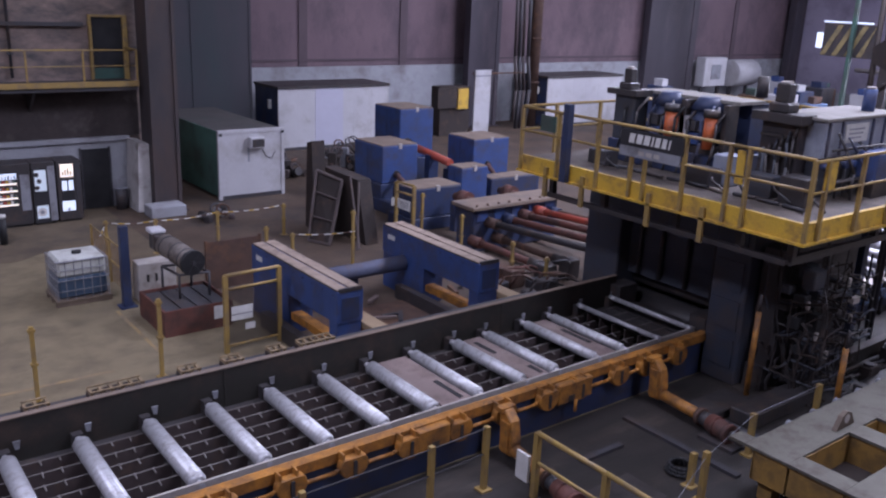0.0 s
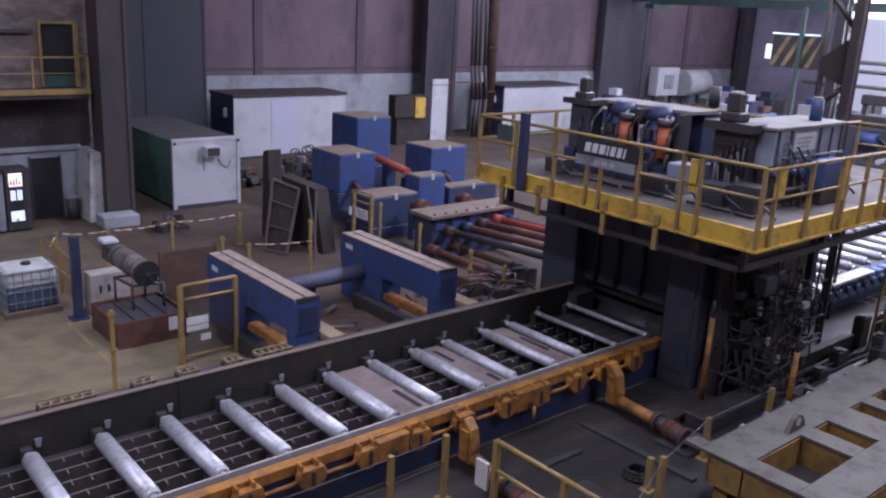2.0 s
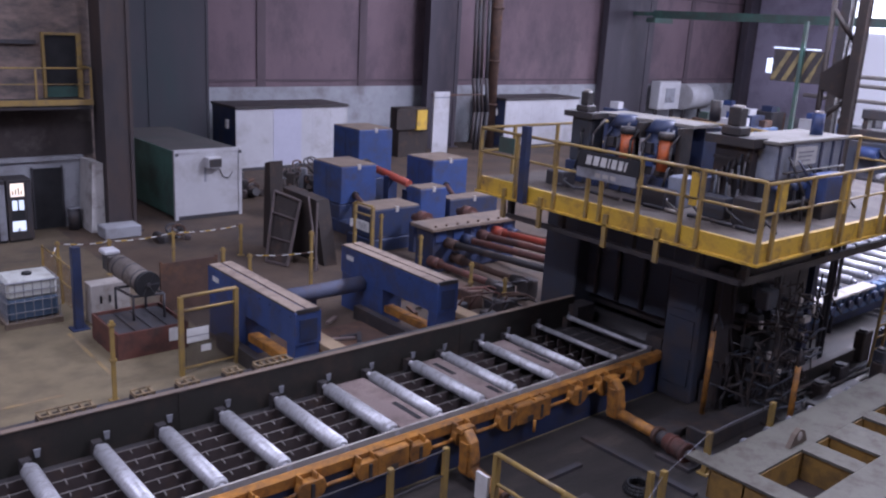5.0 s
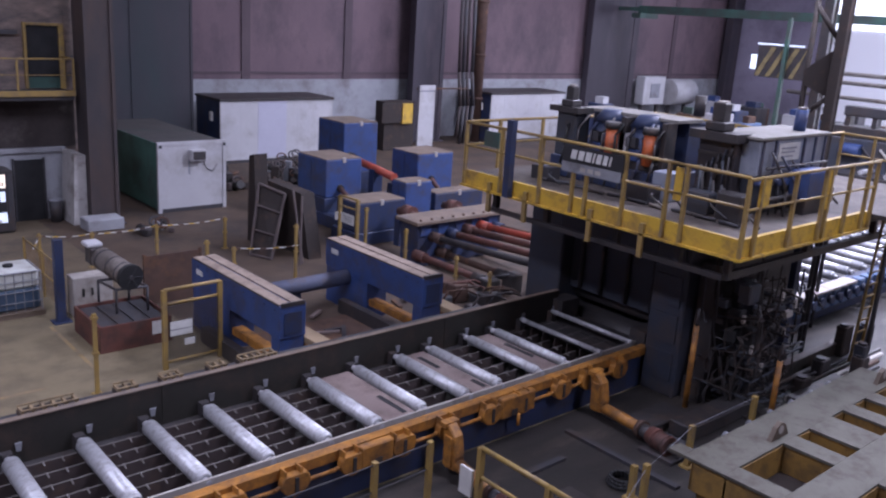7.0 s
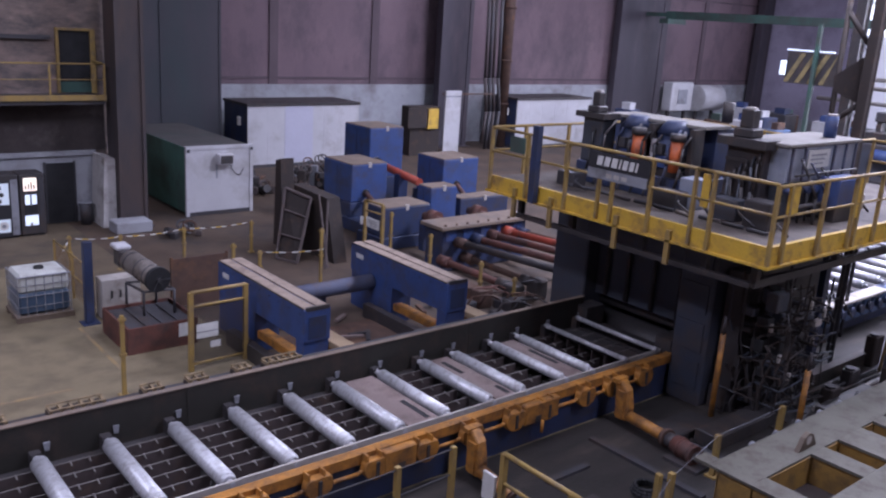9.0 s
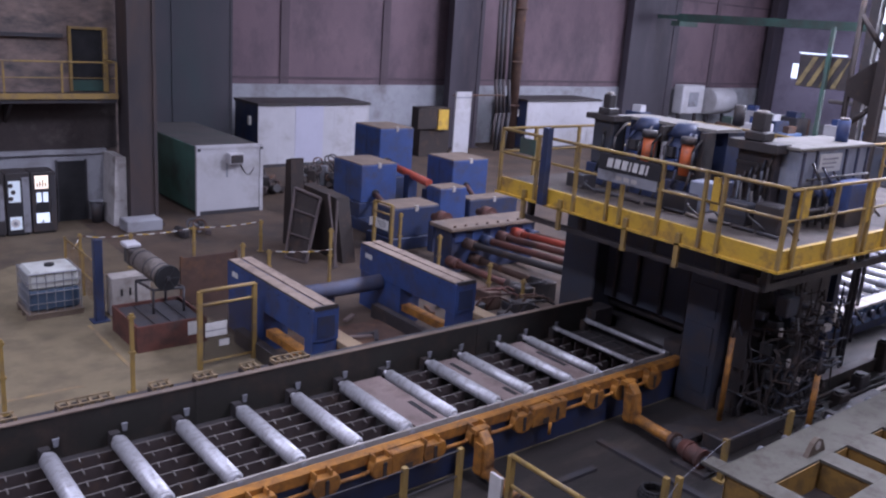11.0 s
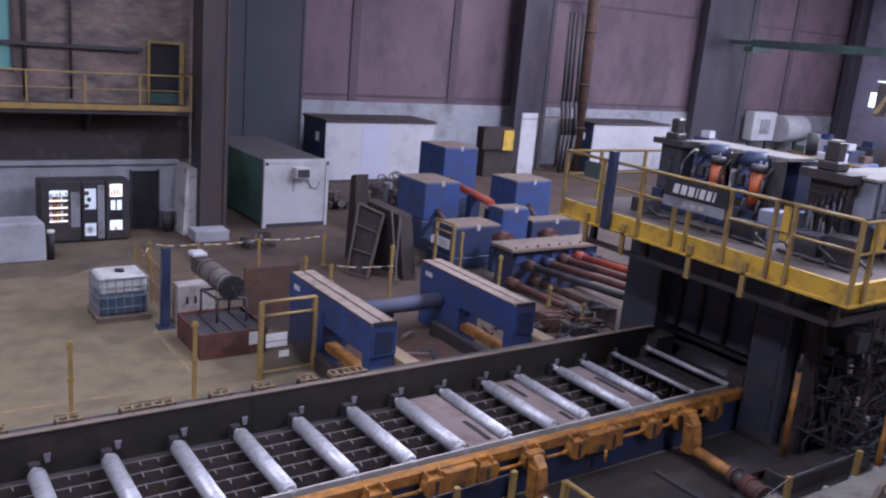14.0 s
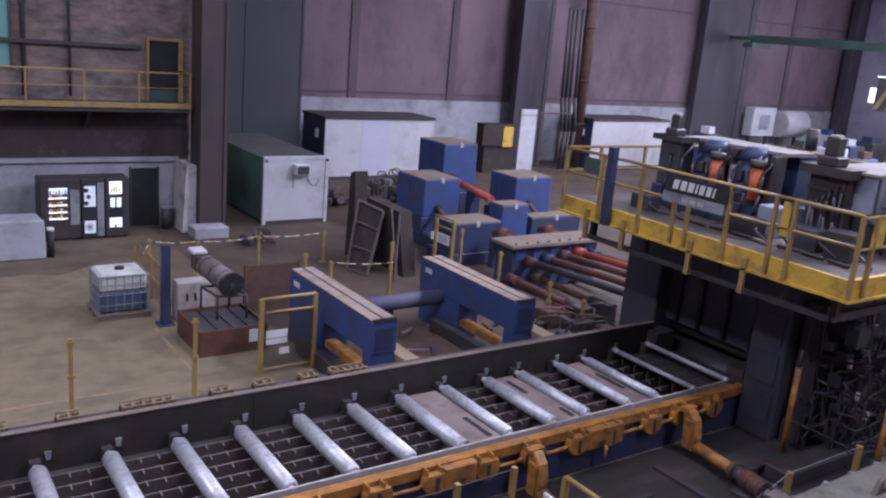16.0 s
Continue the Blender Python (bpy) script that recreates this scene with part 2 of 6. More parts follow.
def rod(a, b, r, n=10, bm=None, r2=None):
    """A capped bar from a to b, smooth sided."""
    bm = bm or bmesh.new()
    a, b = Vector(a), Vector(b)
    q = (b - a).to_track_quat("Z", "Y").to_matrix()
    r2 = r if r2 is None else r2
    rings = []
    for p, rr in ((a, r), (b, r2)):
        rings.append([bm.verts.new(p + q @ Vector((math.cos(i * math.tau / n) * rr, math.sin(i * math.tau / n) * rr, 0))) for i in range(n)])
    for i in range(n):
        f = bm.faces.new((rings[0][i], rings[0][(i + 1) % n], rings[1][(i + 1) % n], rings[1][i]))
        f.smooth = n > 6
    bm.faces.new(rings[0][::-1])
    bm.faces.new(rings[1])
    return bm


def prism(points, axis, a, b, bm=None):
    """An outline of 2D points pushed along an axis from a to b."""
    bm = bm or bmesh.new()
    put = {"x": lambda p, k: (k, p[0], p[1]), "y": lambda p, k: (p[0], k, p[1]), "z": lambda p, k: (p[0], p[1], k)}[axis]
    lo, hi = [bm.verts.new(put(p, a)) for p in points], [bm.verts.new(put(p, b)) for p in points]
    bm.faces.new(lo[::-1])
    bm.faces.new(hi)
    for i in range(len(points)):
        j = (i + 1) % len(points)
        bm.faces.new((lo[i], lo[j], hi[j], hi[i]))
    bmesh.ops.recalc_face_normals(bm, faces=bm.faces)
    return bm


def tube(points, r, n=8, bm=None):
    bm = bm or bmesh.new()
    for a, b in zip(points, points[1:]):
        rod(a, b, r, n, bm)
    return bm


# ---- the hall ----
solid("floor", box(-14, 75, -16, 40, -0.3, 0), CONCRETE, "worn dusty concrete hall floor with oil stains", "floor", kind="structure")
solid("floor_plates", box(1.0, 34, 2.0, 9.5, -0.05, 0.012), OILY_FLOOR, "dark oily steel and concrete floor beside the rolling line", "floor", kind="structure")
def annex_stain():
    # trodden dark floor along the annex, with a wandering edge
    bm = bmesh.new()
    front = [(x / 4, 24.3 - 5.4 / (1 + math.exp(-(x / 4 - 6.0) * 5)) + 0.3 * math.sin(x * 0.31) + 0.15 * math.sin(x * 0.93 + 1)) for x in range(-56, 33)]
    prism_pts = front + [(8.0, 28.78), (-14.0, 28.78)]
    lo = [bm.verts.new((x, y, -0.02)) for x, y in prism_pts]
    hi = [bm.verts.new((x, y, 0.005)) for x, y in prism_pts]
    bm.faces.new(hi)
    bm.faces.new(lo[::-1])
    n = len(lo)
    for k in range(n):
        bm.faces.new((lo[k], lo[(k + 1) % n], hi[(k + 1) % n], hi[k]))
    solid("floor_annex", bm, TRODDEN, "dark trodden floor along the annex", "floor", kind="structure")


annex_stain()
solid("floor_drives", box(8.0, 75, 12.7, 39.4, -0.05, 0.004), SOAKED, "oil-soaked brown floor around the drives", "floor", kind="structure")
solid("floor_line", box(5.4, 5.48, 16.3, 19.0, 0.001, 0.0045), FAINT_LINE, "worn yellow painted floor line", "floor marking", kind="structure")
solid("floor_line_across", box(-3.0, 4.4, 15.8, 15.9, 0.001, 0.0045), FAINT_LINE, "rubbed yellow line painted across the floor", "floor marking", kind="structure")
solid("wall_north", box(9.4, 75, 39.5, 39.9, 0, ROOF_Z), CLADDING, "brown corrugated steel cladding, sooty", "wall", kind="structure")
solid("wall_white_base", box(9.4, 75, 39.38, 39.496, 0, 3.45), PLASTER, "stained white plaster base of the hall wall", "wall", kind="structure")
solid("wall_annex", box(-14, 9.4, 28.9, 29.2, 0, ROOF_Z), BRICK_WALL, "sooty brown brick annex wall", "wall", kind="structure")
solid("wall_annex_side", box(9.4, 9.7, 29.2, 39.5, 0, ROOF_Z), BRICK_WALL, "sooty brick return wall", "wall", kind="structure")
solid("wall_west", box(-14.3, -14, -16, 40, 0, ROOF_Z), CLADDING, "brown steel cladding", "wall", kind="structure")
solid("wall_south", box(-14, 75, -16.3, -16, 0, ROOF_Z), CLADDING, "brown steel cladding", "wall", kind="structure")
solid("wall_east_low", box(66, 66.3, -16, 40, 0, 1.2), PLASTER, "pale wall of the end bay", "wall", kind="structure")
solid("wall_east", box(66, 66.3, -16, 31.5, 1.2, ROOF_Z), HAZE_WALL, "pale end wall with daylight haze put in as a glow", "wall", kind="structure")
solid("wall_east_dark", box(66, 66.3, 31.5, 40, 1.2, ROOF_Z), VEILED_CLADDING, "end wall cladding, paled to violet for the window's glare haze", "wall", kind="structure")


def roof():
    bm = bmesh.new()
    xs = sorted({-14.3, 75.0} | {x for lx, ly, lw in ROOF_LIGHTS for x in (lx - 1.2, lx + 1.2)})
    for x0, x1 in zip(xs, xs[1:]):
        mid = (x0 + x1) / 2
        holes = sorted((ly - 4.6, ly + 4.6) for lx, ly, lw in ROOF_LIGHTS if abs(lx - mid) < 1.2)
        y = -16.3
        for a, b in holes:
            box(x0, x1, y, a, ROOF_Z, ROOF_Z + 0.2, bm)
            y = b
        box(x0, x1, y, 40, ROOF_Z, ROOF_Z + 0.2, bm)
    solid("ceiling", bm, DARK_STEEL, "dark sooty steel roof with roof lights", "ceiling", kind="structure")


roof()


def cladding_laps():
    # long sheets that lap over one another, with rails and slim pilasters
    bm = bmesh.new()
    for i in range(14):
        z = 3.5 + i * 0.95
        prism([(39.5, z), (39.488, z), (39.5, z + 0.95)], "x", 17.2, 66, bm)
    solid("cladding_laps", bm, CLADDING, "lapped sheets of the sooty steel cladding", "cladding", kind="structure")
    bm = bmesh.new()
    box(17.2, 66, 39.44, 39.486, 3.72, 3.84, bm)
    box(17.2, 66, 39.44, 39.486, 9.6, 9.72, bm)
    for x in (21.05, 27.2, 57.5):
        box(x, x + 0.48, 39.42, 39.486, 3.46, 3.719, bm)
        box(x, x + 0.48, 39.42, 39.486, 3.841, 9.599, bm)
        box(x, x + 0.48, 39.42, 39.486, 9.721, ROOF_Z, bm)
    solid("cladding_rails", bm, RAIL_SOOT, "dark rails and slim pilasters on the cladding", "trim", kind="structure")


cladding_laps()


def hall_columns():
    def column(x0, x1, y0, y1, mat, label):
        c = thing("column", ((x0 + x1) / 2, (y0 + y1) / 2, 0), label, "column", "hall columns")
        w = x1 - x0
        part("flange", box(x0, x0 + 0.12 * w, y0, y1, 0, ROOF_Z), mat, c)
        part("flange", box(x1 - 0.12 * w, x1, y0, y1, 0, ROOF_Z), mat, c)
        part("web", box(x0 + 0.12 * w, x1 - 0.12 * w, y0 + 0.14, y1 - 0.12, 0, ROOF_Z), mat, c)
        lacing = bmesh.new()
        box(x0 + 0.12 * w, x1 - 0.12 * w, y0 + 0.05, y0 + 0.1, 0.1, ROOF_Z, lacing)
        part("cover_plate", lacing, mat, c)
        part("base_plate", box(x0 - 0.15, x1 + 0.15, y0 - 0.15, y1 + 0.15, 0, 0.06), mat, c)
        return c

    column(9.25, 10.15, 27.2, 28.2, COLUMN_STEEL, "dark riveted steel hall column with plastered foot")
    column(30.95, 33.2, 38.0, 38.5, FAR_COLUMN, "dark steel column against the cladding wall")
    column(47.0, 52.2, 38.7, 39.2, FAR_COLUMN, "broad dark steel column against the wall")
    column(64.2, 65.6, 38.5, 39.1, FAR_COLUMN, "dark steel corner column of the far bay")
    column(28.75, 29.1, 13.1, 13.42, RUST_DARK, "dark steel column beside the exit table")
    column(40.6, 41.1, 19.3, 19.75, BLACK_STEEL, "dark steel column of the end bay")
    pier = thing("wall_pier", (14.3, 38, 0), "broad dark blue-grey panelled pier between bays", "pier")
    part("panel", box(11.4, 17.1, 36.5, 39.3, 0, ROOF_Z), PIER_BLUE, pier)
    for x in (11.4, 14.3, 16.98):
        part("seam", box(x, x + 0.1, 36.47, 36.497, 0, ROOF_Z), PIER_BLUE, pier)
    pipe = thing("wall_pipe", (35.2, 37.2, 0), "reddish brown vertical pipe along the wall", "pipe")
    part("pipe_run", rod((35.2, 37.2, 0), (35.2, 37.2, ROOF_Z), 0.33, 16), RUSTY, pipe)
    for z in (2.5, 5.0, 8.0):
        part("pipe_collar", rod((35.2, 37.2, z), (35.2, 37.2, z + 0.12), 0.4, 16), RUSTY, pipe)
    bundle = thing("pipe_bundle", (33.8, 36.6, 0), "grey cables and pipes hung beside the column", "pipes")
    for k, (x, z0) in enumerate(((33.3, 0.4), (33.6, 0), (33.9, 0), (34.3, 0.0))):
        part("cable", tube([(x, 36.7, z0), (x + 0.1, 36.6, 2.2), (x - 0.05, 36.7, 4.1), (x, 36.9, 9.0)], 0.09 + 0.02 * (k % 2), 8), DARK_STEEL if k % 2 else COLUMN_STEEL, bundle)
    foot = thing("column_foot", (9.4, 26.8, 0), "white painted concrete foot block of the column", "block")
    part("block", box(8.85, 10.0, 26.45, 27.18, 0, 0.38), PLASTER, foot, bevel=0.03)


hall_columns()


# ---- annex on the left ----
def annex():
    solid("wall_annex_base", box(-14, 8.95, 28.78, 28.896, 0, 2.22), PLASTER, "stained white plaster lower wall of the annex", "wall", kind="structure")
    solid("wall_annex_lintel", box(-14, 9.0, 28.66, 28.9, 2.22, 2.36), PLASTER, "white ledge above the annex base", "trim", kind="structure")
    # band coloured dark where the balcony shades the wall
    solid("wall_shade_band", box(-14, 9.38, 28.82, 28.897, 2.36, 3.95), SHADED_BRICK, "brick under the balcony, darkened to paint in its shade", "wall", kind="structure")
    nib = bmesh.new()
    prism([(8.78, 0), (9.23, 0), (9.23, 2.25), (8.9, 2.3), (8.84, 1.2)], "y", 27.5, 28.65, nib)
    solid("wall_nib", nib, NIB_PLASTER, "peeling white plastered wall end beside the column", "wall", kind="structure")
    d = thing("door_1", (7.85, 28.75, 0), "dark open doorway in the white annex wall", "door", kind="structure")
    part("opening", box(7.45, 8.3, 28.74, 28.776, 0, 1.98), DARK_HOLE, d)
    for x in (7.4, 8.3):
        part("door_frame", box(x, x + 0.05, 28.7, 28.777, 0, 2.03), DARK_STEEL, d)
    u = thing("door_2", (8.55, 28.85, 4.2), "dark upper doorway with a yellow steel frame", "door", kind="structure")
    part("opening", box(8.06, 9.02, 28.86, 28.895, 4.55, 6.14), DARK_HOLE, u)
    part("kick_plate", box(8.06, 9.02, 28.84, 28.89, 4.22, 4.55), GREEN, u, "grey-green lower door panel")
    part("door_frame", box(7.98, 8.06, 28.78, 28.89, 4.2, 6.22), RAIL_YELLOW, u)
    part("door_frame", box(9.02, 9.17, 28.78, 28.89, 4.2, 6.22), RAIL_YELLOW, u)
    part("door_frame", box(8.06, 9.02, 28.78, 28.89, 6.14, 6.22), RAIL_YELLOW, u)
    b = thing("balcony", (0, 28.3, 4.0), "steel balcony with yellow kerb and worn yellow railing", "balcony", kind="structure")
    part("deck", box(-14, 9.1, 27.8, 28.88, 3.95, 4.18), DARK_STEEL, b)
    part("kerb", box(-14, 9.12, 27.72, 27.8, 4.08, 4.25), RAIL_YELLOW, b)
    posts = [9.08 - 1.62 * k for k in range(14)]
    for x in posts:
        part("rail_post", box(x - 0.028, x + 0.028, 27.735, 27.785, 4.26, 5.2), RAIL_YELLOW, b)
    part("top_rail", rod((-14, 27.76, 5.2), (9.1, 27.76, 5.2), 0.026, 8), RAIL_YELLOW, b)
    part("mid_rail", rod((-14, 27.76, 4.72), (9.1, 27.76, 4.72), 0.014, 8), RAIL_YELLOW, b)
    part("end_rail", rod((9.08, 27.76, 5.2), (9.08, 28.85, 5.2), 0.035, 8), RAIL_YELLOW, b)
    for x in (-6, -2, 2, 6):
        part("bracket", prism([(28.88, 3.95), (27.9, 3.95), (28.88, 3.2)], "x", x, x + 0.08), DARK_STEEL, b)
    for x, r in ((4.35, 0.07), (5.65, 0.045), (2.4, 0.05)):
        p = thing("wall_conduit", (x, 28.8, 4.3), "dark vertical conduit on the brick wall", "pipe", "conduits on the annex wall")
        part("conduit", rod((x, 28.8, 4.3), (x, 28.8, 12.0), r, 8), DARK_STEEL, p)
        for z in (5, 7, 9, 11):
            part("clip", box(x - r - 0.03, x + r + 0.03, 28.74, 28.895, z, z + 0.06), DARK_STEEL, p)
    tray = thing("cable_tray", (2, 28.8, 5.9), "dark cable tray along the brick wall", "cable tray")
    part("tray", box(-14, 7.8, 28.72, 28.89, 5.85, 5.97), DARK_STEEL, tray)
    w = thing("window_1", (3.5, 28.85, 6.5), "narrow teal-tinted wall window", "window", kind="structure")
    part("pane", box(3.25, 3.98, 28.85, 28.893, 5.1, 9.0), TEAL_PANE, w)
    for x in (3.17, 3.98):
        part("window_frame", box(x, x + 0.08, 28.8, 28.89, 5.02, 9.08), DARK_STEEL, w)
    # courses of the brick wall, seen above the balcony
    bm = bmesh.new()
    rng = random.Random(3)
    for r in range(40):
        z = 4.5 + r * 0.13
        x = 0.0 + (r % 2) * 0.2
        while x < 9.3:
            if rng.random() < 0.35 and not (7.9 < x + 0.2 and x < 9.2 and z < 6.3) and not (x + 0.4 > 3.1 and x < 4.1):
                q = rng.uniform(0.004, 0.018)
                box(x, min(x + 0.37, 9.38), 28.9 - q, 28.902, z, z + 0.105, bm)
            x += 0.4
    solid("brick_courses", bm, BRICK_WALL, "uneven proud bricks of the sooty annex wall", "bricks", kind="stuff")


TEAL_PANE = glowing("teal_daylight_pane", (0.12, 0.3, 0.28), 0.025)
annex()


def vending(x0, x1, label, layout):
    y0, y1, h = 27.42, 28.25, 1.93
    v = thing("vending_machine", ((x0 + x1) / 2, 27.8, 0), label, "vending machine", "row of vending machines")
    part("cabinet", box(x0, x1, y0, y1, 0.06, h), BLACK_STEEL, v, bevel=0.02)
    part("plinth", box(x0 + 0.05, x1 - 0.05, y0 + 0.06, y1, 0, 0.06), RUBBER, v)
    w = x1 - x0
    if layout == "snacks":
        part("lit_header", box(x0 + 0.22 * w, x0 + 0.66 * w, y0 - 0.012, y0, 1.48, 1.66), SHOP_GLOW, v, "glowing display of packets")
        for k in range(6):
            a = x0 + (0.23 + 0.073 * k) * w
            part("packet", box(a, a + 0.04 * w, y0 - 0.018, y0 - 0.012, 1.49, 1.57 + 0.03 * (k % 2)), (RUSTY, PAPER, GREY_PAINT)[k % 3], v)
        for z in (1.32, 1.1, 0.88, 0.68):
            shelf = part("shelf", box(x0 + 0.2 * w, x0 + 0.66 * w, y0 - 0.012, y0, z, z + 0.05), WARM_GLOW, v, "lit shelf edge")
            for k in range(5):
                a = x0 + (0.22 + 0.088 * k) * w
                part("packet", box(a, a + 0.06 * w, y0 - 0.015, y0, z + 0.052, z + 0.052 + 0.08 + 0.02 * (k % 2)), (PAPER, RED, YELLOW, PAPER, GREEN)[k], shelf)
        part("coin_panel", box(x0 + 0.74 * w, x1 - 0.04, y0 - 0.012, y0, 0.5, 1.6), GREY_PAINT, v)
    elif layout == "coffee":
        part("door_panel", box(x0 + 0.02, x0 + 0.66 * w, y0 - 0.012, y0, 0.06, 1.75), SIGN_BLACK, v)
        part("lit_header", box(x0 + 0.08, x0 + 0.6 * w, y0 - 0.022, y0 - 0.012, 1.05, 1.7), SOFT_GLOW, v, "softly lit picture panel")
        for z in (0.4,):
            part("picture_ring", rod((x0 + 0.33 * w, y0 - 0.03, z), (x0 + 0.33 * w, y0 - 0.02, z), 0.13, 16), PAPER, v)
            part("picture_mark", rod((x0 + 0.33 * w, y0 - 0.036, z), (x0 + 0.33 * w, y0 - 0.028, z), 0.06, 12), GREY_PAINT, v)
        for k in range(3):
            part("picture_mark", rod((x0 + (0.2 + 0.1 * (k % 2)) * w, y0 - 0.03, 1.16 + 0.2 * k), (x0 + (0.2 + 0.1 * (k % 2)) * w, y0 - 0.02, 1.16 + 0.2 * k), 0.07, 10), DARK_STEEL, v)
        part("lower_panel", box(x0 + 0.08, x0 + 0.6 * w, y0 - 0.022, y0 - 0.012, 0.2, 0.6), SOFT_GLOW, v)
        part("coin_panel", box(x0 + 0.68 * w, x1 - 0.02, y0 - 0.02, y0, 0.1, 1.8), GREY_PAINT, v, "grey coin panel")
    else:
        part("lit_header", box(x0 + 0.16 * w, x0 + 0.68 * w, y0 - 0.012, y0, 1.42, 1.82), WARM_GLOW, v, "warm glowing picture panel")
        for k in range(4):
            a = x0 + (0.22 + 0.11 * k) * w
            part("picture_mark", box(a, a + 0.05 * w, y0 - 0.018, y0 - 0.012, 1.48, 1.6 + 0.05 * (k % 3)), RUSTY, v)
        part("dark_glass", box(x0 + 0.16 * w, x0 + 0.68 * w, y0 - 0.008, y0, 0.68, 0.98), DARK_HOLE, v)
        for k in range(2):
            a = x0 + (0.2 + 0.26 * k) * w
            part("lit_window", box(a, a + 0.19 * w, y0 - 0.012, y0, 1.0, 1.3), SHOP_GLOW, v)
        part("dispense_bay", box(x0 + 0.16 * w, x0 + 0.68 * w, y0 - 0.012, y0, 0.35, 0.66), SHOP_GLOW, v, "lit dispensing bay")
        part("cup", rod((x0 + 0.4 * w, y0 - 0.05, 0.36), (x0 + 0.4 * w, y0 - 0.05, 0.46), 0.035, 10), PAPER, v)
        part("coin_panel", box(x0 + 0.76 * w, x1 - 0.03, y0 - 0.012, y0, 0.3, 1.8), DARK_STEEL, v)


SOFT_GLOW = glowing("soft_lit_panel", (0.6, 0.68, 0.72), 0.28)
vending(4.45, 5.6, "black snack vending machine with lit shelves against the annex", "snacks")
vending(5.62, 6.3, "slim coffee vending machine with pale panels", "coffee")
vending(6.33, 7.05, "black drinks vending machine with bright lit front", "drinks")


FRAME_RUST = material("yellow_rusty_wire", (0.22, 0.13, 0.05), 0.7, second=(0.14, 0.08, 0.04), scale=3)
DRUM_GREY = material("brownish_grey_sheet", (0.22, 0.19, 0.17), 0.55, 0.3, second=(0.15, 0.13, 0.12), scale=3, dirt=(0.08, 0.065, 0.055), dirt_scale=3, dirt_amount=0.4)
OLD_WOOD = material("grey_pallet_wood", (0.2, 0.15, 0.11), 0.8, second=(0.13, 0.1, 0.08), scale=3)


def left_floor_things():
    t = thing("concrete_block", (2.9, 26, 0), "large pale chipped concrete barrier block", "block")
    part("block", prism([(25.5, 0), (27.0, 0), (26.9, 1.05), (25.65, 1.12)], "x", 0.6, 4.26), PLASTER, t, bevel=0.05)
    b = thing("bollard", (4.42, 25.75, 0), "black bollard with a white cap", "bollard")
    part("post", rod((4.42, 25.75, 0), (4.42, 25.75, 0.78), 0.1, 14), RUBBER, b)
    part("cap", rod((4.42, 25.75, 0.78), (4.42, 25.75, 0.86), 0.105, 14), PAPER, b, "white cap")
    g = thing("waste_bin", (8.55, 28.2, 0), "grey waste bin beside the doorway", "bin")
    part("bin_body", rod((8.5, 28.3, 0), (8.5, 28.3, 0.7), 0.17, 14, None, 0.21), DARK_STEEL, g)
    part("liner", rod((8.5, 28.3, 0.7), (8.5, 28.3, 0.73), 0.23, 14), GREY_PAINT, g)
    # tank in its cage
    x0, x1, y0, y1 = 4.42, 5.56, 19.92, 20.9
    k = thing("liquid_tank", (5.0, 20.4, 0), "white caged plastic liquid tank, half full, on a pallet", "tank")
    part("tank_shell", box(x0 + 0.03, x1 - 0.03, y0 + 0.03, y1 - 0.03, 0.66, 1.1), TANK_WHITE, k, "milky white plastic", bevel=0.06)
    part("liquid_fill", box(x0 + 0.03, x1 - 0.03, y0 + 0.03, y1 - 0.03, 0.16, 0.655), TANK_BLUE, k, "blue-grey liquid showing through", bevel=0.05)
    part("lid", rod((5.0, 20.4, 1.1), (5.0, 20.4, 1.15), 0.11, 16), RUBBER, k, "black screw lid")
    cage = part("cage", box(x0, x1, y0, y0 + 0.02, 1.04, 1.07), GREY_PAINT, k)
    for i in range(7):
        x = x0 + (x1 - x0) * i / 6
        for y in (y0, y1):
            part("cage_bar", rod((x, y, 0.14), (x, y, 1.07), 0.011, 5), GREY_PAINT, cage)
    for i in range(1, 6):
        y = y0 + (y1 - y0) * i / 6
        for x in (x0, x1):
            part("cage_bar", rod((x, y, 0.14), (x, y, 1.07), 0.011, 5), GREY_PAINT, cage)
    for z in (0.35, 0.6, 0.85, 1.05):
        for a, b in (((x0, y0, z), (x1, y0, z)), ((x0, y1, z), (x1, y1, z)), ((x0, y0, z), (x0, y1, z)), ((x1, y0, z), (x1, y1, z))):
            part("cage_bar", rod(a, b, 0.011, 5), GREY_PAINT, cage)
    for y in (y0 + 0.02, 20.36, y1 - 0.12):
        part("pallet_runner", box(x0 - 0.06, x1 + 0.04, y - 0.08, y + 0.04, 0, 0.1), OLD_WOOD, k)
    part("pallet_top", box(x0 - 0.06, x1 + 0.04, y0 - 0.08, y1, 0.1, 0.14), OLD_WOOD, k)
    # blue post
    p = thing("blue_post", (5.75, 19.2, 0), "dark blue square steel guard post", "post")
    part("post", box(5.64, 5.83, 19.1, 19.28, 0, 1.95), DARK_BLUE, p, bevel=0.01)
    part("foot_plate", box(5.55, 5.93, 19.02, 19.38, 0, 0.03), DARK_BLUE, p)
    # tray with blower
    t = thing("drip_tray", (6.9, 17.7, 0), "rusty red steel drip tray with dark oily filling", "tray")
    for n, q in (("wall", (5.8, 7.35, 16.9, 16.95)), ("wall", (5.8, 7.35, 18.45, 18.5)), ("wall", (5.8, 5.85, 16.95, 18.45)), ("wall", (7.3, 7.35, 16.95, 18.45))):
        part("tray_wall", box(*q, 0, 0.58), RED_RUST, t)
    part("tray_filling", box(5.85, 7.3, 16.95, 18.45, 0.02, 0.5), BLACK_STEEL, t)
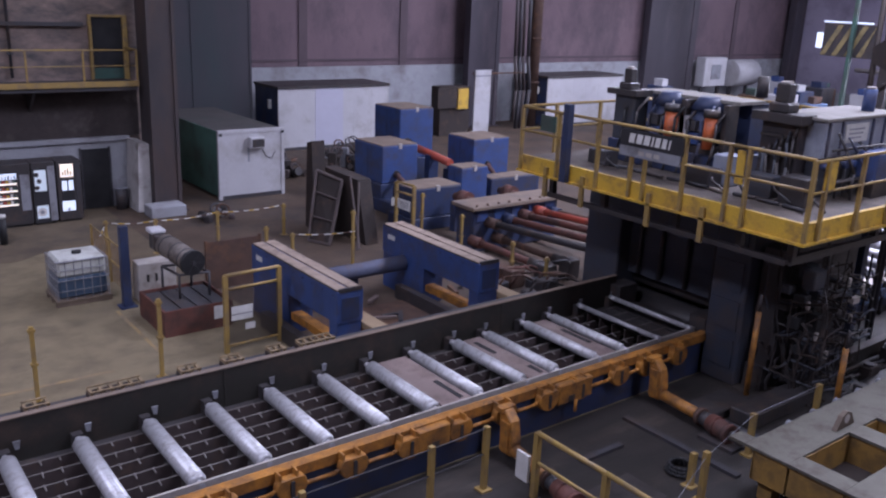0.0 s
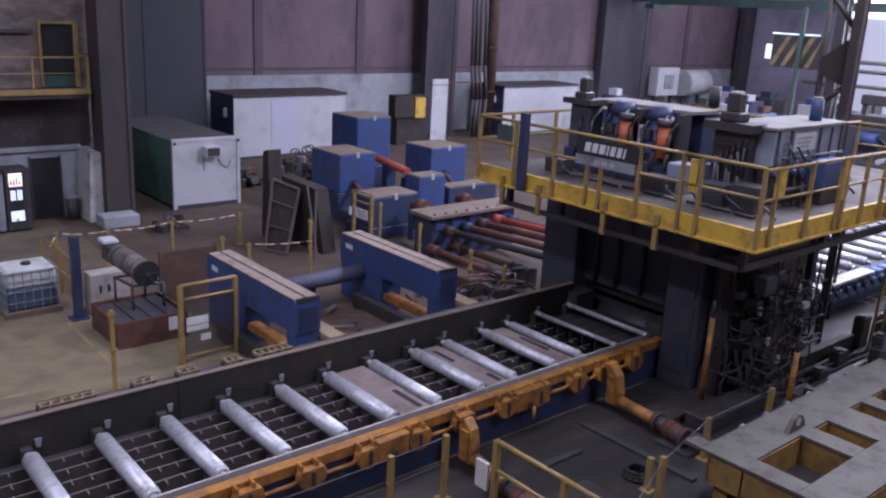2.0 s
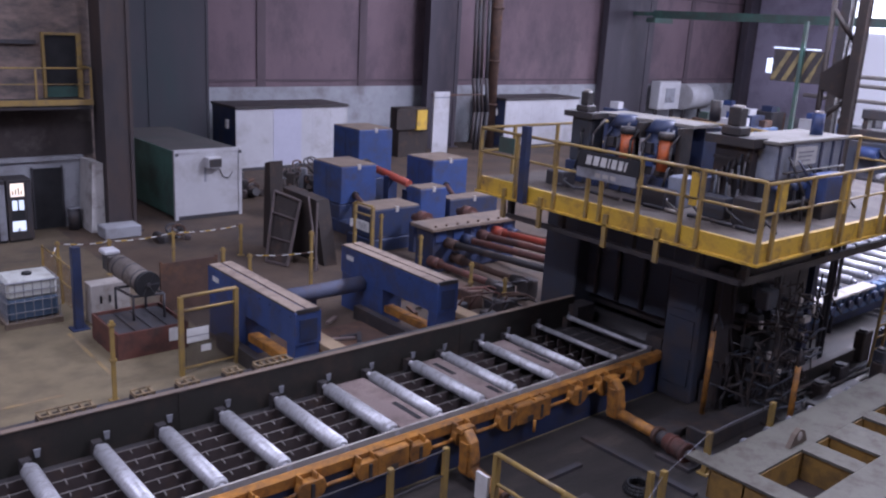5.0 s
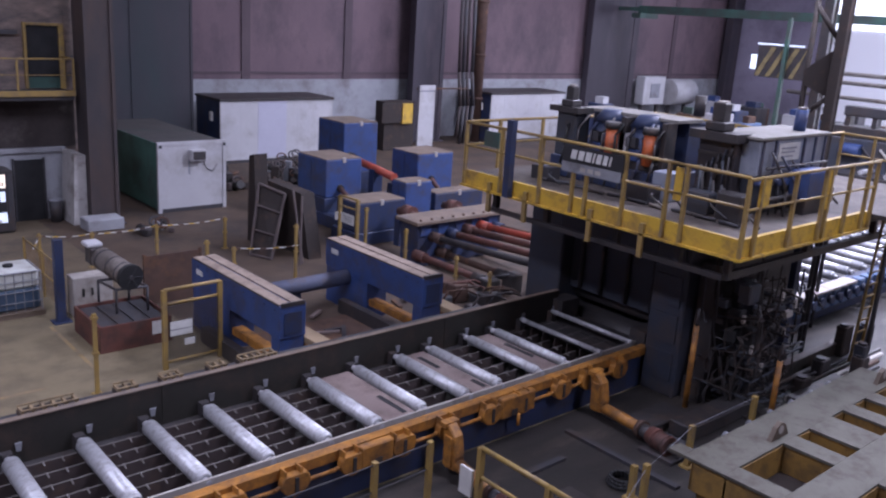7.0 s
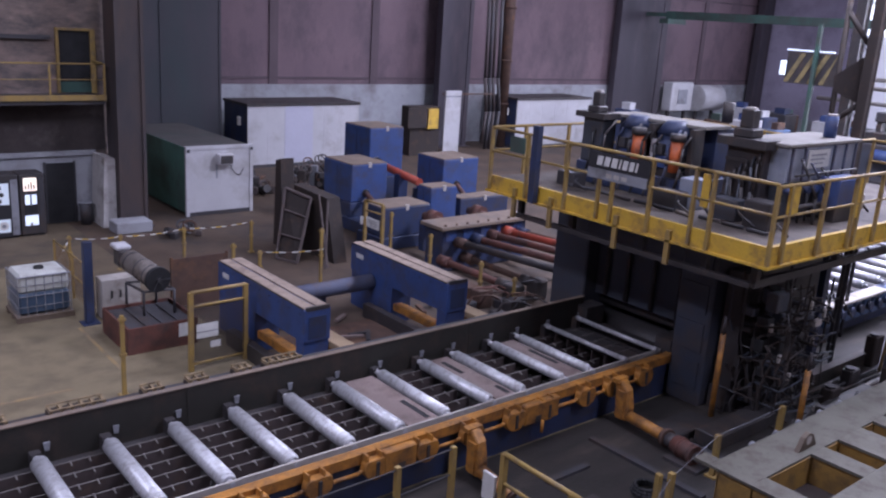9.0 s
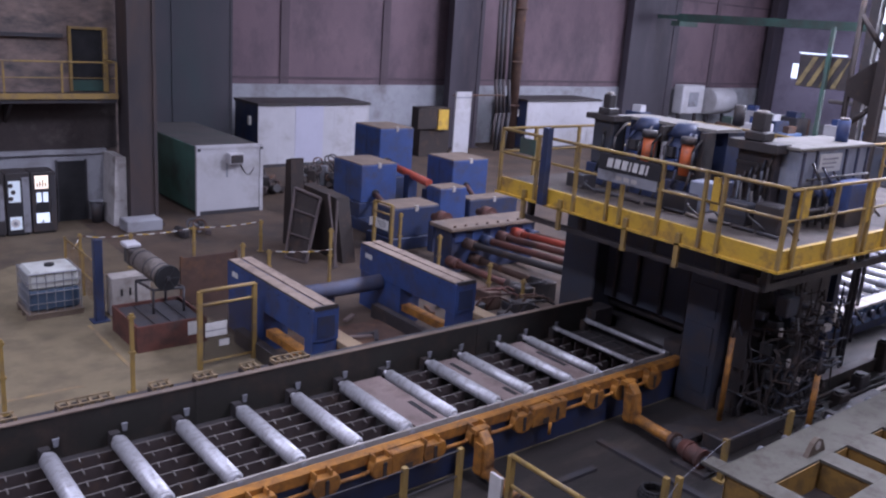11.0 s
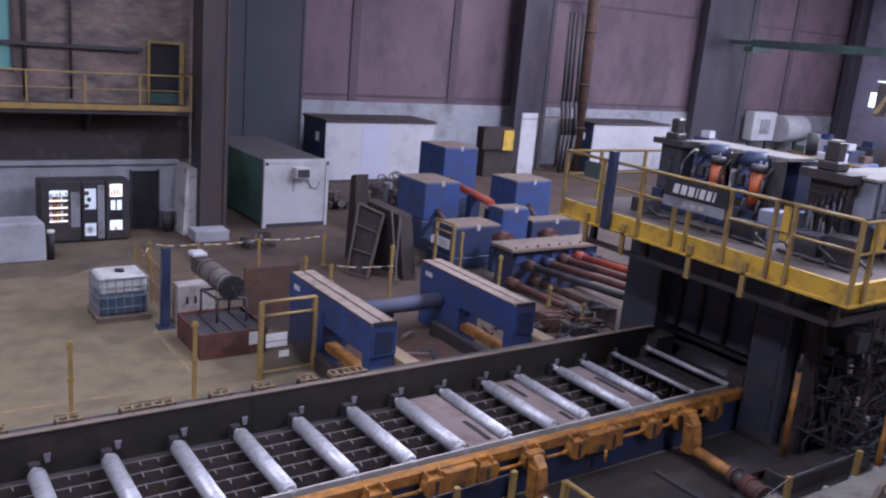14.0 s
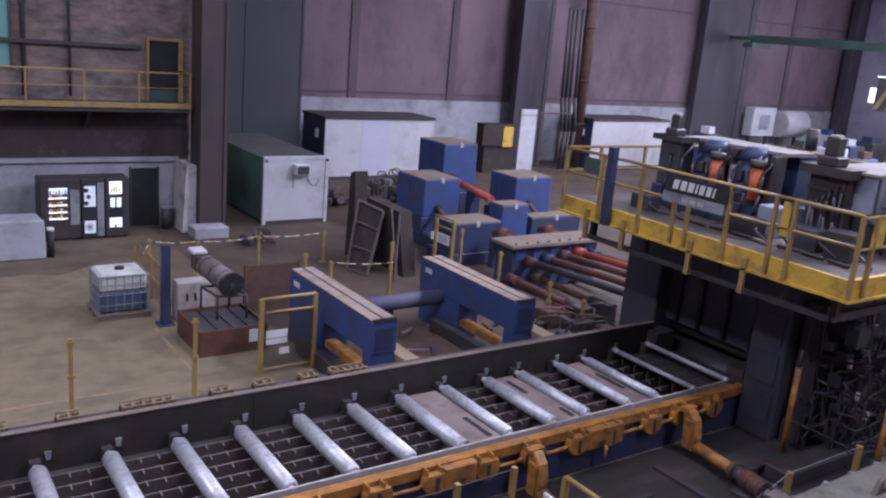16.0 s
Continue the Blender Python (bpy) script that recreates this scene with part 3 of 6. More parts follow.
    part("notice", box(6.9, 7.12, 16.89, 16.898, 0.22, 0.52), PAPER, t, "white notice card")
    for k in range(4):
        part("grating", box(5.9 + 0.35 * k, 6.2 + 0.35 * k, 17.0, 18.4, 0.505, 0.53), DARK_STEEL, t)
    f = thing("blower", (6.75, 18.0, 0), "grey drum blower with black front on a tube stand", "blower")
    part("drum", rod((6.52, 18.7, 1.53), (6.7, 17.6, 1.38), 0.25, 26), DRUM_GREY, f)
    for u in (0.12, 0.5, 0.82):
        a, b = Vector((6.52, 18.7, 1.53)).lerp(Vector((6.7, 17.6, 1.38)), u), Vector((6.52, 18.7, 1.53)).lerp(Vector((6.7, 17.6, 1.38)), u + 0.03)
        part("drum_band", rod(a, b, 0.258, 26), DARK_STEEL, f)
    part("front_rim", rod((6.7, 17.6, 1.38), (6.715, 17.5, 1.37), 0.29, 26), RUBBER, f, "black front rim")
    part("hub", rod((6.715, 17.5, 1.37), (6.72, 17.46, 1.37), 0.05, 12), DARK_STEEL, f)
    for k in range(6):
        q = k * math.tau / 6
        part("guard_spoke", rod((6.716, 17.49, 1.37), (6.716 + 0.26 * math.cos(q), 17.49, 1.37 + 0.26 * math.sin(q)), 0.008, 5), DARK_STEEL, f)
    part("motor", box(6.3, 6.62, 18.75, 19.15, 1.35, 1.75), BLACK_STEEL, f, bevel=0.04)
    part("motor_cap", box(6.25, 6.6, 18.8, 19.2, 1.75, 1.86), WHITE, f, "white top cap", bevel=0.03)
    for x, y in ((6.45, 17.7), (7.1, 17.6), (6.35, 18.5), (7.0, 18.42)):
        part("leg", rod((x, y, 0.5), (x, y, 1.08), 0.03, 8), DARK_STEEL, f)
    part("stand_bar", tube([(6.35, 18.5, 1.08), (6.45, 17.7, 1.08), (7.1, 17.6, 1.08), (7.0, 18.42, 1.08), (6.35, 18.5, 1.08)], 0.03, 8), DARK_STEEL, f)
    w = thing("wire_fence", (5.95, 21.0, 0), "low yellow wire fence with thin rusty mesh", "fence")
    for y in (19.6, 21.1, 22.6):
        part("fence_post", box(5.93, 5.98, y - 0.025, y + 0.025, 0, 1.15), RAIL_YELLOW, w)
    for z in (1.12, 0.6):
        part("fence_rail", rod((5.955, 19.6, z), (5.955, 22.6, z), 0.02, 7), RAIL_YELLOW, w)
    wires = bmesh.new()
    for i in range(30):
        rod((5.955, 19.65 + 0.1 * i, 0.08), (5.955, 19.65 + 0.1 * i, 1.1), 0.005, 4, wires)
    for i in range(9):
        rod((5.955, 19.6, 0.1 + 0.11 * i), (5.955, 22.6, 0.1 + 0.11 * i), 0.005, 4, wires)
    part("fence_mesh", wires, FRAME_RUST, w, "thin rusty wire mesh")
    c = thing("control_cabinet", (6.6, 19.3, 0), "low beige control cabinet behind the blower", "cabinet")
    part("cabinet_body", box(6.05, 6.95, 19.25, 19.7, 0, 0.95), PALE_PLATE, c, bevel=0.015)
    for x in (6.25, 6.45):
        part("handle", box(x, x + 0.04, 19.23, 19.25, 0.5, 0.68), RUBBER, c)
    s = thing("mesh_screen", (7.9, 19.0, 0), "brown rusty sheet screen beside the blower", "screen")
    part("sheet", box(7.55, 9.0, 18.9, 18.94, 0.15, 1.35), RUSTY, s)
    for x in (7.55, 8.95):
        part("leg", box(x, x + 0.05, 18.88, 18.96, 0, 1.4), RUSTY, s)


left_floor_things()


def yellow_post(x, y, h, group="yellow guard posts"):
    p = thing("guard_post", (x, y, 0), "slim worn yellow steel guard post", "post", group)
    part("post", box(x - 0.035, x + 0.035, y - 0.035, y + 0.035, 0, h), RAIL_YELLOW, p)
    part("foot_plate", box(x - 0.09, x + 0.09, y - 0.09, y + 0.09, 0, 0.02), RAIL_YELLOW, p)
    for z in (h - 0.1, h * 0.5):
        part("eyelet", box(x - 0.06, x + 0.06, y - 0.05, y + 0.05, z, z + 0.05), RAIL_YELLOW, p)


# posts along the table and between the machines
for x, y, h in ((2.87, 15.18, 1.47), (5.08, 15.1, 1.6), (11.9, 19.25, 1.58), (15.0, 20.3, 1.5), (14.87, 18.2, 1.34), (14.76, 15.9, 1.14), (9.25, 19.1, 1.5), (7.75, 22.9, 1.0), (15.15, 15.0, 0.9)):
    yellow_post(x, y, h)


def portal(name, a, b, h, label, mid, sheet=None):
    """A tubular gate between two feet."""
    g = thing(name, ((a[0] + b[0]) / 2, (a[1] + b[1]) / 2, 0), label, "gate")
    for x, y in (a, b):
        part("gate_post", box(x - 0.045, x + 0.045, y - 0.045, y + 0.045, 0, h), RAIL_YELLOW, g)
    part("top_bar", rod((*a, h), (*b, h), 0.04, 8), RAIL_YELLOW, g)
    for z in mid:
        part("cross_bar", rod((*a, z), (*b, z), 0.03, 8), RAIL_YELLOW, g)
    return g


gate = portal("safety_gate", (6.58, 15.5), (7.8, 15.55), 1.68, "yellow tubular safety gate with dark mesh and white notices", (1.38, 0.15))
mesh_bm = bmesh.new()
for k in range(23):
    box(6.64 + 0.05 * k - 0.006, 6.64 + 0.05 * k + 0.006, 15.52, 15.53, 0.18, 1.36, mesh_bm)
for k in range(24):
    box(6.63, 7.75, 15.531, 15.54, 0.18 + 0.05 * k, 0.192 + 0.05 * k, mesh_bm)
part("mesh_panel", mesh_bm, RUST_DARK, gate, "dark wire mesh panel")
part("notice", box(6.7, 7.17, 15.5, 15.517, 0.68, 0.98), PAPER, gate, "white notice card")
part("notice_line", box(6.7, 7.17, 15.496, 15.499, 0.8, 0.82), GREY_PAINT, gate)
part("notice", box(7.0, 7.22, 15.5, 15.517, 0.44, 0.58), PAPER, gate, "white notice card")
gate = portal("safety_gate", (14.35, 20.75), (14.42, 19.95), 1.85, "yellow tubular gate with a white notice", (1.55,))
part("notice", box(14.36, 14.375, 20.05, 20.72, 1.05, 1.35), PAPER, gate, "white notice board")
for k in range(3):
    part("notice_line", box(14.353, 14.358, 20.15, 20.5 + 0.06 * k, 1.12 + 0.07 * k, 1.14 + 0.07 * k), GREY_PAINT, gate)
part("side_notice", box(14.2, 14.34, 20.78, 20.8, 1.1, 1.35), PAPER, gate)


def tape(points, group):
    t = thing("barrier_tape", points[0], "sagging white and dark striped barrier tape", "tape", group)
    for a, b in zip(points, points[1:]):
        n = max(2, int((Vector(b) - Vector(a)).length / 0.16))
        for i in range(n):
            p, q = Vector(a).lerp(Vector(b), i / n), Vector(a).lerp(Vector(b), (i + 1) / n)
            sag = [0.06 * (4 * s * (1 - s)) for s in (i / n, (i + 1) / n)]
            p.z -= sag[0]
            q.z -= sag[1]
            part("tape_stripe", rod(p, q, 0.014, 5), PAPER if i % 2 else (YELLOW if i % 4 else RUSTY), t)


tape([(6.1, 22.6, 0.75), (6.55, 23.4, 0.92), (7.75, 22.9, 0.95), (9.6, 23.0, 0.95), (11.7, 22.95, 0.95)], "tape fence")
tape([(10.4, 19.9, 0.95), (11.95, 19.2, 1.0)], "tape fence")
for x, y in ((6.55, 23.4), (9.6, 23.0), (11.7, 22.95), (10.4, 19.9)):
    yellow_post(x, y, 0.98, "thin tape posts")


def scrap_frames():
    # leaning rusty frames by the machine
    def slanted(corners, mat, fill, label):
        """A frame of four bars between corners, with a plate behind."""
        f = thing("leaning_frame", tuple(corners[0]), label, "frame", "leaning frames")
        c = [Vector(q) for q in corners]
        for a, b in zip(c, c[1:] + c[:1]):
            part("frame_bar", rod(a, b, 0.05, 6), mat, f)
        for u in (0.35, 0.7):
            part("cross_bar", rod(c[0].lerp(c[3], u), c[1].lerp(c[2], u), 0.03, 6), mat, f)
        if fill:
            back = Vector((0.05, 0.08, 0.0))
            bm = bmesh.new()
            lo = [bm.verts.new(q + back) for q in c]
            hi = [bm.verts.new(q + back * 1.6) for q in c]
            bm.faces.new(lo)
            bm.faces.new(hi[::-1])
            for k in range(4):
                bm.faces.new((lo[k], hi[k], hi[(k + 1) % 4], lo[(k + 1) % 4]))
            bmesh.ops.recalc_face_normals(bm, faces=bm.faces)
            part("plate", bm, fill, f, "dark plate in the frame")

    slanted([(12.0, 21.93, 0.03), (12.29, 21.2, 0.03), (13.08, 21.8, 1.78), (12.62, 22.55, 2.0)], BAR_STEEL, RUST_DARK, "grey-brown steel frame with dark plate leaning on a stack")
    s = thing("scrap_stack", (12.4, 21.2, 0), "tall dark stack of rusty plates and frames", "stack")
    part("leaning_slab", prism([(20.7, 0), (23.6, 0), (23.3, 1.95), (21.2, 1.9)], "x", 13.25, 13.7), RUST_DARK, s)
    part("upright_scrap", prism([(22.9, 0), (23.5, 0), (23.4, 2.7), (23.1, 2.8)], "x", 12.75, 13.2), RUST_DARK, s)
    for k in range(2):
        part("loose_bar", rod((12.7 + 0.15 * k, 20.3 + 0.1 * k, 0.03), (13.1, 20.9 + 0.5 * k, 1.9 + 0.1 * k), 0.035, 6), BAR_STEEL, s)
    rng = random.Random(8)
    for cx, cy, n, spread, high in ((16.0, 33.2, 18, 0.9, 0.8), (18.2, 30.6, 26, 1.0, 1.0), (15.6, 30.6, 16, 0.8, 0.6), (20.6, 33.6, 16, 1.1, 0.6), (10.9, 25.6, 9, 0.8, 0.22)):
        h = thing("scrap_heap", (cx, cy, 0), "dark heap of spare machine parts and scrap", "scrap", "scrap heaps")
        for k in range(n):
            u = abs(rng.gauss(0, 0.5))
            x, y = cx + rng.uniform(-1, 1) * spread, cy + rng.uniform(-0.5, 0.5) * spread
            z = high * rng.random() * max(0.0, 1 - (abs(x - cx) / spread) ** 2)
            r, l, a = rng.uniform(0.06, 0.16) + 0.03 * u, rng.uniform(0.2, 0.6), rng.uniform(0, math.tau)
            shade = (BLACK_STEEL, RUSTY, DARK_STEEL, RUST_DARK, BAR_STEEL, BLACK_STEEL, GREY_PAINT)[k % 7]
            if k % 3 == 0:
                part("scrap_roll", rod((x, y, r), (x + l * math.cos(a), y + l * math.sin(a), r + z), r, 12), shade, h)
            elif k % 3 == 1:
                bm = box(-l / 2, l / 2, -r, r, 0, r * 1.5 + z)
                bmesh.ops.rotate(bm, verts=bm.verts, cent=(0, 0, 0), matrix=Matrix.Rotation(a, 3, "Z"))
                bmesh.ops.translate(bm, verts=bm.verts, vec=(x, y, 0))
                part("scrap_casting", bm, shade, h, bevel=0.03)
            else:
                part("scrap_ring", tube([(x + (r + 0.08) * math.cos(q * math.tau / 10), y + 0.4 * (r + 0.08) * math.sin(q * math.tau / 10), r + 0.14 + z * 0.6 + (r + 0.08) * 0.7 * math.sin(q * math.tau / 10)) for q in range(11)], 0.035, 6), shade, h)


scrap_frames()


# ---- containers and wall things ----
ROOF_DUST = material("dusty_dark_roof", (0.075, 0.066, 0.066), 0.9, second=(0.05, 0.05, 0.048), scale=0.8, dirt=(0.04, 0.06, 0.054), dirt_scale=0.5, dirt_amount=0.3)


def containers():
    c = thing("office_container", (13, 30.9, 0), "white site office container with dusty green roof and side", "container")
    part("front_wall", box(11.78, 14.22, 27.9, 27.98, 0.1, 2.42), WHITE, c, "white stained front panel")
    part("side_wall", box(11.78, 11.86, 27.98, 34, 0.1, 2.4), GREEN_SIDE, c, "dusty green side panel")
    part("side_wall", box(14.14, 14.22, 27.98, 34, 0.1, 2.4), GREEN, c)
    part("roof", box(11.82, 14.18, 27.98, 34, 2.36, 2.41), ROOF_DUST, c, "dark dusty roof")
    for x in (11.74, 14.14):
        part("corner_post", box(x, x + 0.12, 27.86, 27.99, 0, 2.46), WHITE, c)
    part("top_rail", box(11.86, 14.14, 27.87, 27.99, 2.34, 2.46), WHITE, c)
    part("bottom_rail", box(11.86, 14.14, 27.87, 27.99, 0, 0.14), DARK_STEEL, c)
    for x in (11.78, 14.14):
        part("corner_casting", box(x, x + 0.1, 27.84, 27.86, 2.26, 2.36), DARK_STEEL, c)
    ac = part("air_conditioner", box(12.85, 13.4, 27.6, 27.9, 1.8, 2.18), WHITE, c, "wall air conditioner with dark grille", bevel=0.02)
    part("grille", box(12.9, 13.35, 27.585, 27.6, 1.85, 2.13), BLACK_STEEL, ac)
    part("grille_hub", rod((13.1, 27.58, 1.99), (13.1, 27.586, 1.99), 0.09, 14), DARK_STEEL, ac)
    part("drip_stain", box(12.84, 12.92, 27.892, 27.899, 1.3, 1.82), GREY_PAINT, ac)
    part("cable", tube([(13.35, 27.88, 1.82), (13.55, 27.88, 1.45), (13.75, 27.88, 1.35), (13.9, 27.88, 1.6)], 0.012, 5), DARK_STEEL, ac)
    for x0, x1, y, mat_seg in ((17.9, 23.9, 35.5, ((19.8, 21.3),)), (35.6, 42.0, 36.3, ())):
        k = thing("long_container", (x0 + 3, y + 1.2, 0), "long white steel cabin with a dark roof edge by the wall", "container", "long cabins")
        part("front_wall", box(x0, x1, y, y + 0.08, 0.15, 2.84), WHITE, k)
        part("end_wall", box(x0, x0 + 0.08, y + 0.08, y + 2.4, 0.15, 2.84), DARK_BLUE, k, "dark end wall")
        part("end_wall", box(x1 - 0.08, x1, y + 0.08, y + 2.4, 0.15, 2.84), GREY_PAINT, k)
        part("roof", box(x0 - 0.05, x1 + 0.05, y - 0.05, y + 2.45, 2.84, 2.96), BLACK_STEEL, k, "dark roof")
        part("skid", box(x0, x1, y, y + 2.4, 0, 0.15), DARK_STEEL, k)
        for a, b in mat_seg:
            part("panel", box(a, b, y - 0.012, y, 0.2, 2.84), LILAC, k, "pale lilac wall panel")
        for i in range(1, 6):
            a = x0 + (x1 - x0) * i / 6
            part("seam", box(a, a + 0.015, y - 0.006, y, 0.15, 2.8), WHITE, k)
        part("end_lamp", box(x0 - 0.1, x0, y + 0.7, y + 0.9, 1.9, 2.3), PAPER, k)
    y = thing("yellow_cabinet", (28.7, 36.2, 0), "yellow switch box on a dark steel cabinet", "cabinet")
    part("cabinet_body", box(27.6, 29.6, 36.1, 36.9, 0, 2.6), RUST_DARK, y)
    part("side_box", box(27.3, 28.6, 35.9, 36.08, 1.5, 2.55), RUST_DARK, y)
    part("switch_box", box(28.62, 29.3, 35.85, 36.098, 1.45, 2.5), YELLOW, y, "yellow switch box")
    w = thing("white_panel", (30.4, 36.0, 0), "tall narrow white panel standing by the column", "panel")
    part("sheet", box(29.85, 30.95, 36.0, 36.08, 0, 3.45), WHITE, w)
    part("band", box(29.85, 30.95, 35.985, 35.999, 3.1, 3.18), GREY_PAINT, w)
    part("ledge", box(29.85, 33.5, 36.2, 36.3, 3.2, 3.28), RUSTY, w)


containers()


# ---- rolling line ----
ROLL_X = [-1.15, -0.18, 0.79, 1.77, 2.75, 3.75, 4.74, 5.75, 6.76, 7.73, 8.69, 9.68, 10.49, 11.52, 12.29, 13.24, 14.26]
ROLL_R = 0.128
ROLL_Z = 0.822
ROLL_Y = 10.92


def roller_mesh(r=ROLL_R):
    bm = rod((0, -0.94, 0), (0, 0.9, 0), r, 28)
    for s, y in ((-1, 0.94), (1, 0.9)):
        rod((0, s * y, 0), (0, s * (y + 0.05), 0), r, 28, bm, r * 0.72)
        rod((0, s * (y + 0.05), 0), (0, s * 1.12, 0), 0.055, 12, bm)
    return finish("roller", bm, ROLL_STEEL)


def roller_table():
    table = thing("roller_table", (7.0, ROLL_Y, 0), "long roller table with bright rollers, dark guard and orange bearings", "roller table")
    mesh = roller_mesh()
    # far rollers thinned to the width of their highlight, shaded sides left out
    slim = roller_mesh(0.05)
    thin = roller_mesh(0.095)
    middle = roller_mesh(0.115)
    for x in ROLL_X:
        piece("roller", slim if x > 13 else thin if x > 11.5 else middle if x > 8 else mesh, table, (x, ROLL_Y, ROLL_Z + (0.075 if x > 13 else 0.033 if x > 11.5 else 0.013 if x > 8 else 0)))
    guard = part("guard_plate", box(-4, 14.6, 12.18, 12.26, 0.05, 1.3), GUARD_STEEL, table, "tall dark scaled steel guard plate")
    part("guard_edge", box(-4, 14.6, 12.165, 12.275, 1.3, 1.32), DUSTY_TOP, guard, "dusty worn top edge")
    for x in (-0.9, 5.1, 11.1):
        part("butt_strap", box(x, x + 0.09, 12.168, 12.179, 0.64, 1.29), GUARD_STEEL, guard)
    part("far_beam", box(-4, 14.6, 11.98, 12.17, 0.0, 0.62), BLACK_STEEL, table)
    part("near_beam", box(-4, 14.5, 9.56, 9.8, 0.0, 0.72), DARK_BLUE, table, "dark blue side beam")
    part("inner_strip", box(-4, 14.4, 9.81, 9.845, 0.7, 0.9), PALE_PLATE, table, "worn bright inner strip")
    part("pit_floor", box(-4, 14.5, 9.87, 11.97, 0.0, 0.2), OILY_FLOOR, table, "dark scale pit under the rollers")
    bearing = bmesh.new()
    box(-0.075, 0.075, -0.07, 0.07, -0.16, 0.075, bearing)
    bearing = finish("bearing_block", bearing, BLACK_STEEL, 0.02)
    tag = bmesh.new()
    prism([(-0.05, 0.07), (0.05, 0.07), (0.03, -0.06), (-0.03, -0.06)], "y", -0.012, 0.012, tag)
    tag = finish("guard_tag", tag, GREY_PAINT)
    for x in ROLL_X:
        piece("bearing_block", bearing, table, (x, 12.05, ROLL_Z))
        piece("guard_tag", tag, table, (x + 0.19, 12.15, 0.89))
    # covers and bar grids between the rollers
    covered = {9, 11, 13}
    for i, (a, b) in enumerate(zip(ROLL_X, ROLL_X[1:])):
        x0, x1 = a + 0.17, b - 0.17
        if i in covered:
            c = part("cover_plate", box(x0, x1, 9.9, 11.9, 0.8, 0.84), COVER, table, "brown steel cover plate", bevel=0.008)
            for u, w, y0, y1 in {9: ((0.4, 0.1, 10.0, 10.75),), 11: ((0.14, 0.1, 11.1, 11.7), (0.3, 0.1, 10.0, 10.35)), 13: ((0.26, 0.1, 10.5, 11.3),)}[i]:
                part("slot", box(x0 + u, x0 + u + w, y0, y1, 0.841, 0.846), DARK_HOLE, c)
            continue
        if i == 15:
            part("cover_plate", box(x0, x1, 9.9, 11.9, 0.7, 0.74), BLACK_STEEL, table, bevel=0.008)
        for k in range(6):
            y = 10.05 + 0.35 * k
            bar = part("grid_bar", box(x0 - 0.1, x1 + 0.1, y - 0.01, y + 0.01, 0.42, 0.735), BAR_STEEL, table)
            part("worn_edge", box(x0 - 0.1, x1 + 0.1, y - 0.012, y + 0.012, 0.735, 0.748), BAR_EDGE, bar)
            for u in (0.28, 0.68):
                s = x0 + (x1 - x0) * u + 0.05 * ((k * 7 + i * 3) % 3 - 1)
                part("spacer", rod((s, y - 0.11, 0.725), (s, y + 0.02, 0.745), 0.013, 6), BAR_EDGE, bar)
    # orange bearing line on the near side
    rail = part("bearing_rail", prism([(9.5, 0.72), (9.555, 0.72), (9.555, 0.85), (9.68, 0.85), (9.68, 0.885), (9.5, 0.885)], "x", -4, 14.45), ORANGE, table, "orange bearing rail")
    disc = bmesh.new()
    prism([(0.235 * math.cos(t), 0.215 * math.sin(t)) for t in [math.pi * (1 - 0.22 + 1.44 * k / 13) for k in range(14)]], "y", -0.07, 0.07, disc)
    disc = finish("bearing_cover", disc, ORANGE, 0.012)
    slot = finish("slot_plate", box(-0.028, 0.028, -0.012, 0.012, -0.15, 0.1), BLACK_STEEL)
    rib = finish("rib", box(-0.015, 0.015, -0.1, 0.06, -0.06, 0.1), ORANGE)
    for x in ROLL_X:
        if x > 14:
            continue
        piece("bearing_cover", disc, rail, (x + 0.12, 9.42, 0.68))
        piece("slot_plate", slot, rail, (x + 0.12, 9.342, 0.67))
        for d in (-0.06, 0.2):
            piece("rib", rib, rail, (x + d, 9.46, 0.81))
    for a, b in zip(ROLL_X, ROLL_X[1:]):
        if b < 14:
            part("lube_pipe", tube([(a + 0.28, 9.43, 0.66), (a + 0.4, 9.43, 0.62), (b - 0.18, 9.43, 0.62), (b - 0.06, 9.43, 0.66)], 0.032, 8), ORANGE, rail)
    for x0, x1 in ((7.0, 7.62), (10.0, 10.85), (2.2, 2.7)):
        p = part("side_panel", box(x0, x1, 9.34, 9.49, 0.5, 0.88), ORANGE, rail, "flat orange side panel", bevel=0.02)
        part("notch", box(x0 + 0.25, x0 + 0.4, 9.334, 9.339, 0.52, 0.64), BLACK_STEEL, p)
    part("drain_pipe", rod((10.42, 9.32, 0.52), (10.42, 9.32, 0.3), 0.03, 8), ORANGE, rail)
    # swinging legs with their drive arms
    for x, mx in ((8.68, 8.42), (12.42, 12.2)):
        leg = part("drive_leg", prism([(9.3, 0.86), (9.16, 0.9), (9.0, 0.74), (8.93, 0.4), (8.96, 0.14), (9.22, 0.12)], "x", x - 0.1, x + 0.1), ORANGE, table, "orange curved drive leg", bevel=0.02)
        part("leg_rib", box(x - 0.14, x - 0.102, 9.02, 9.2, 0.2, 0.72), ORANGE, leg)
        part("leg_head", box(x - 0.15, x + 0.15, 9.18, 9.32, 0.84, 0.92), ORANGE, leg)
        part("arm", rod((x, 8.98, 0.24), (mx + 0.12, 8.05, 0.24), 0.11, 8), ORANGE, leg)
        part("arm_flange", rod((mx + 0.12, 8.05, 0.24), (mx + 0.1, 7.97, 0.24), 0.17, 14), RUSTY, leg)
        m = thing("drive_motor", (mx, 7.4, 0), "dull red drive motor with grey couplings on the floor", "motor", "table drive motors")
        part("coupling", rod((mx + 0.1, 7.96, 0.24), (mx + 0.07, 7.78, 0.24), 0.13, 14), DARK_STEEL, m)
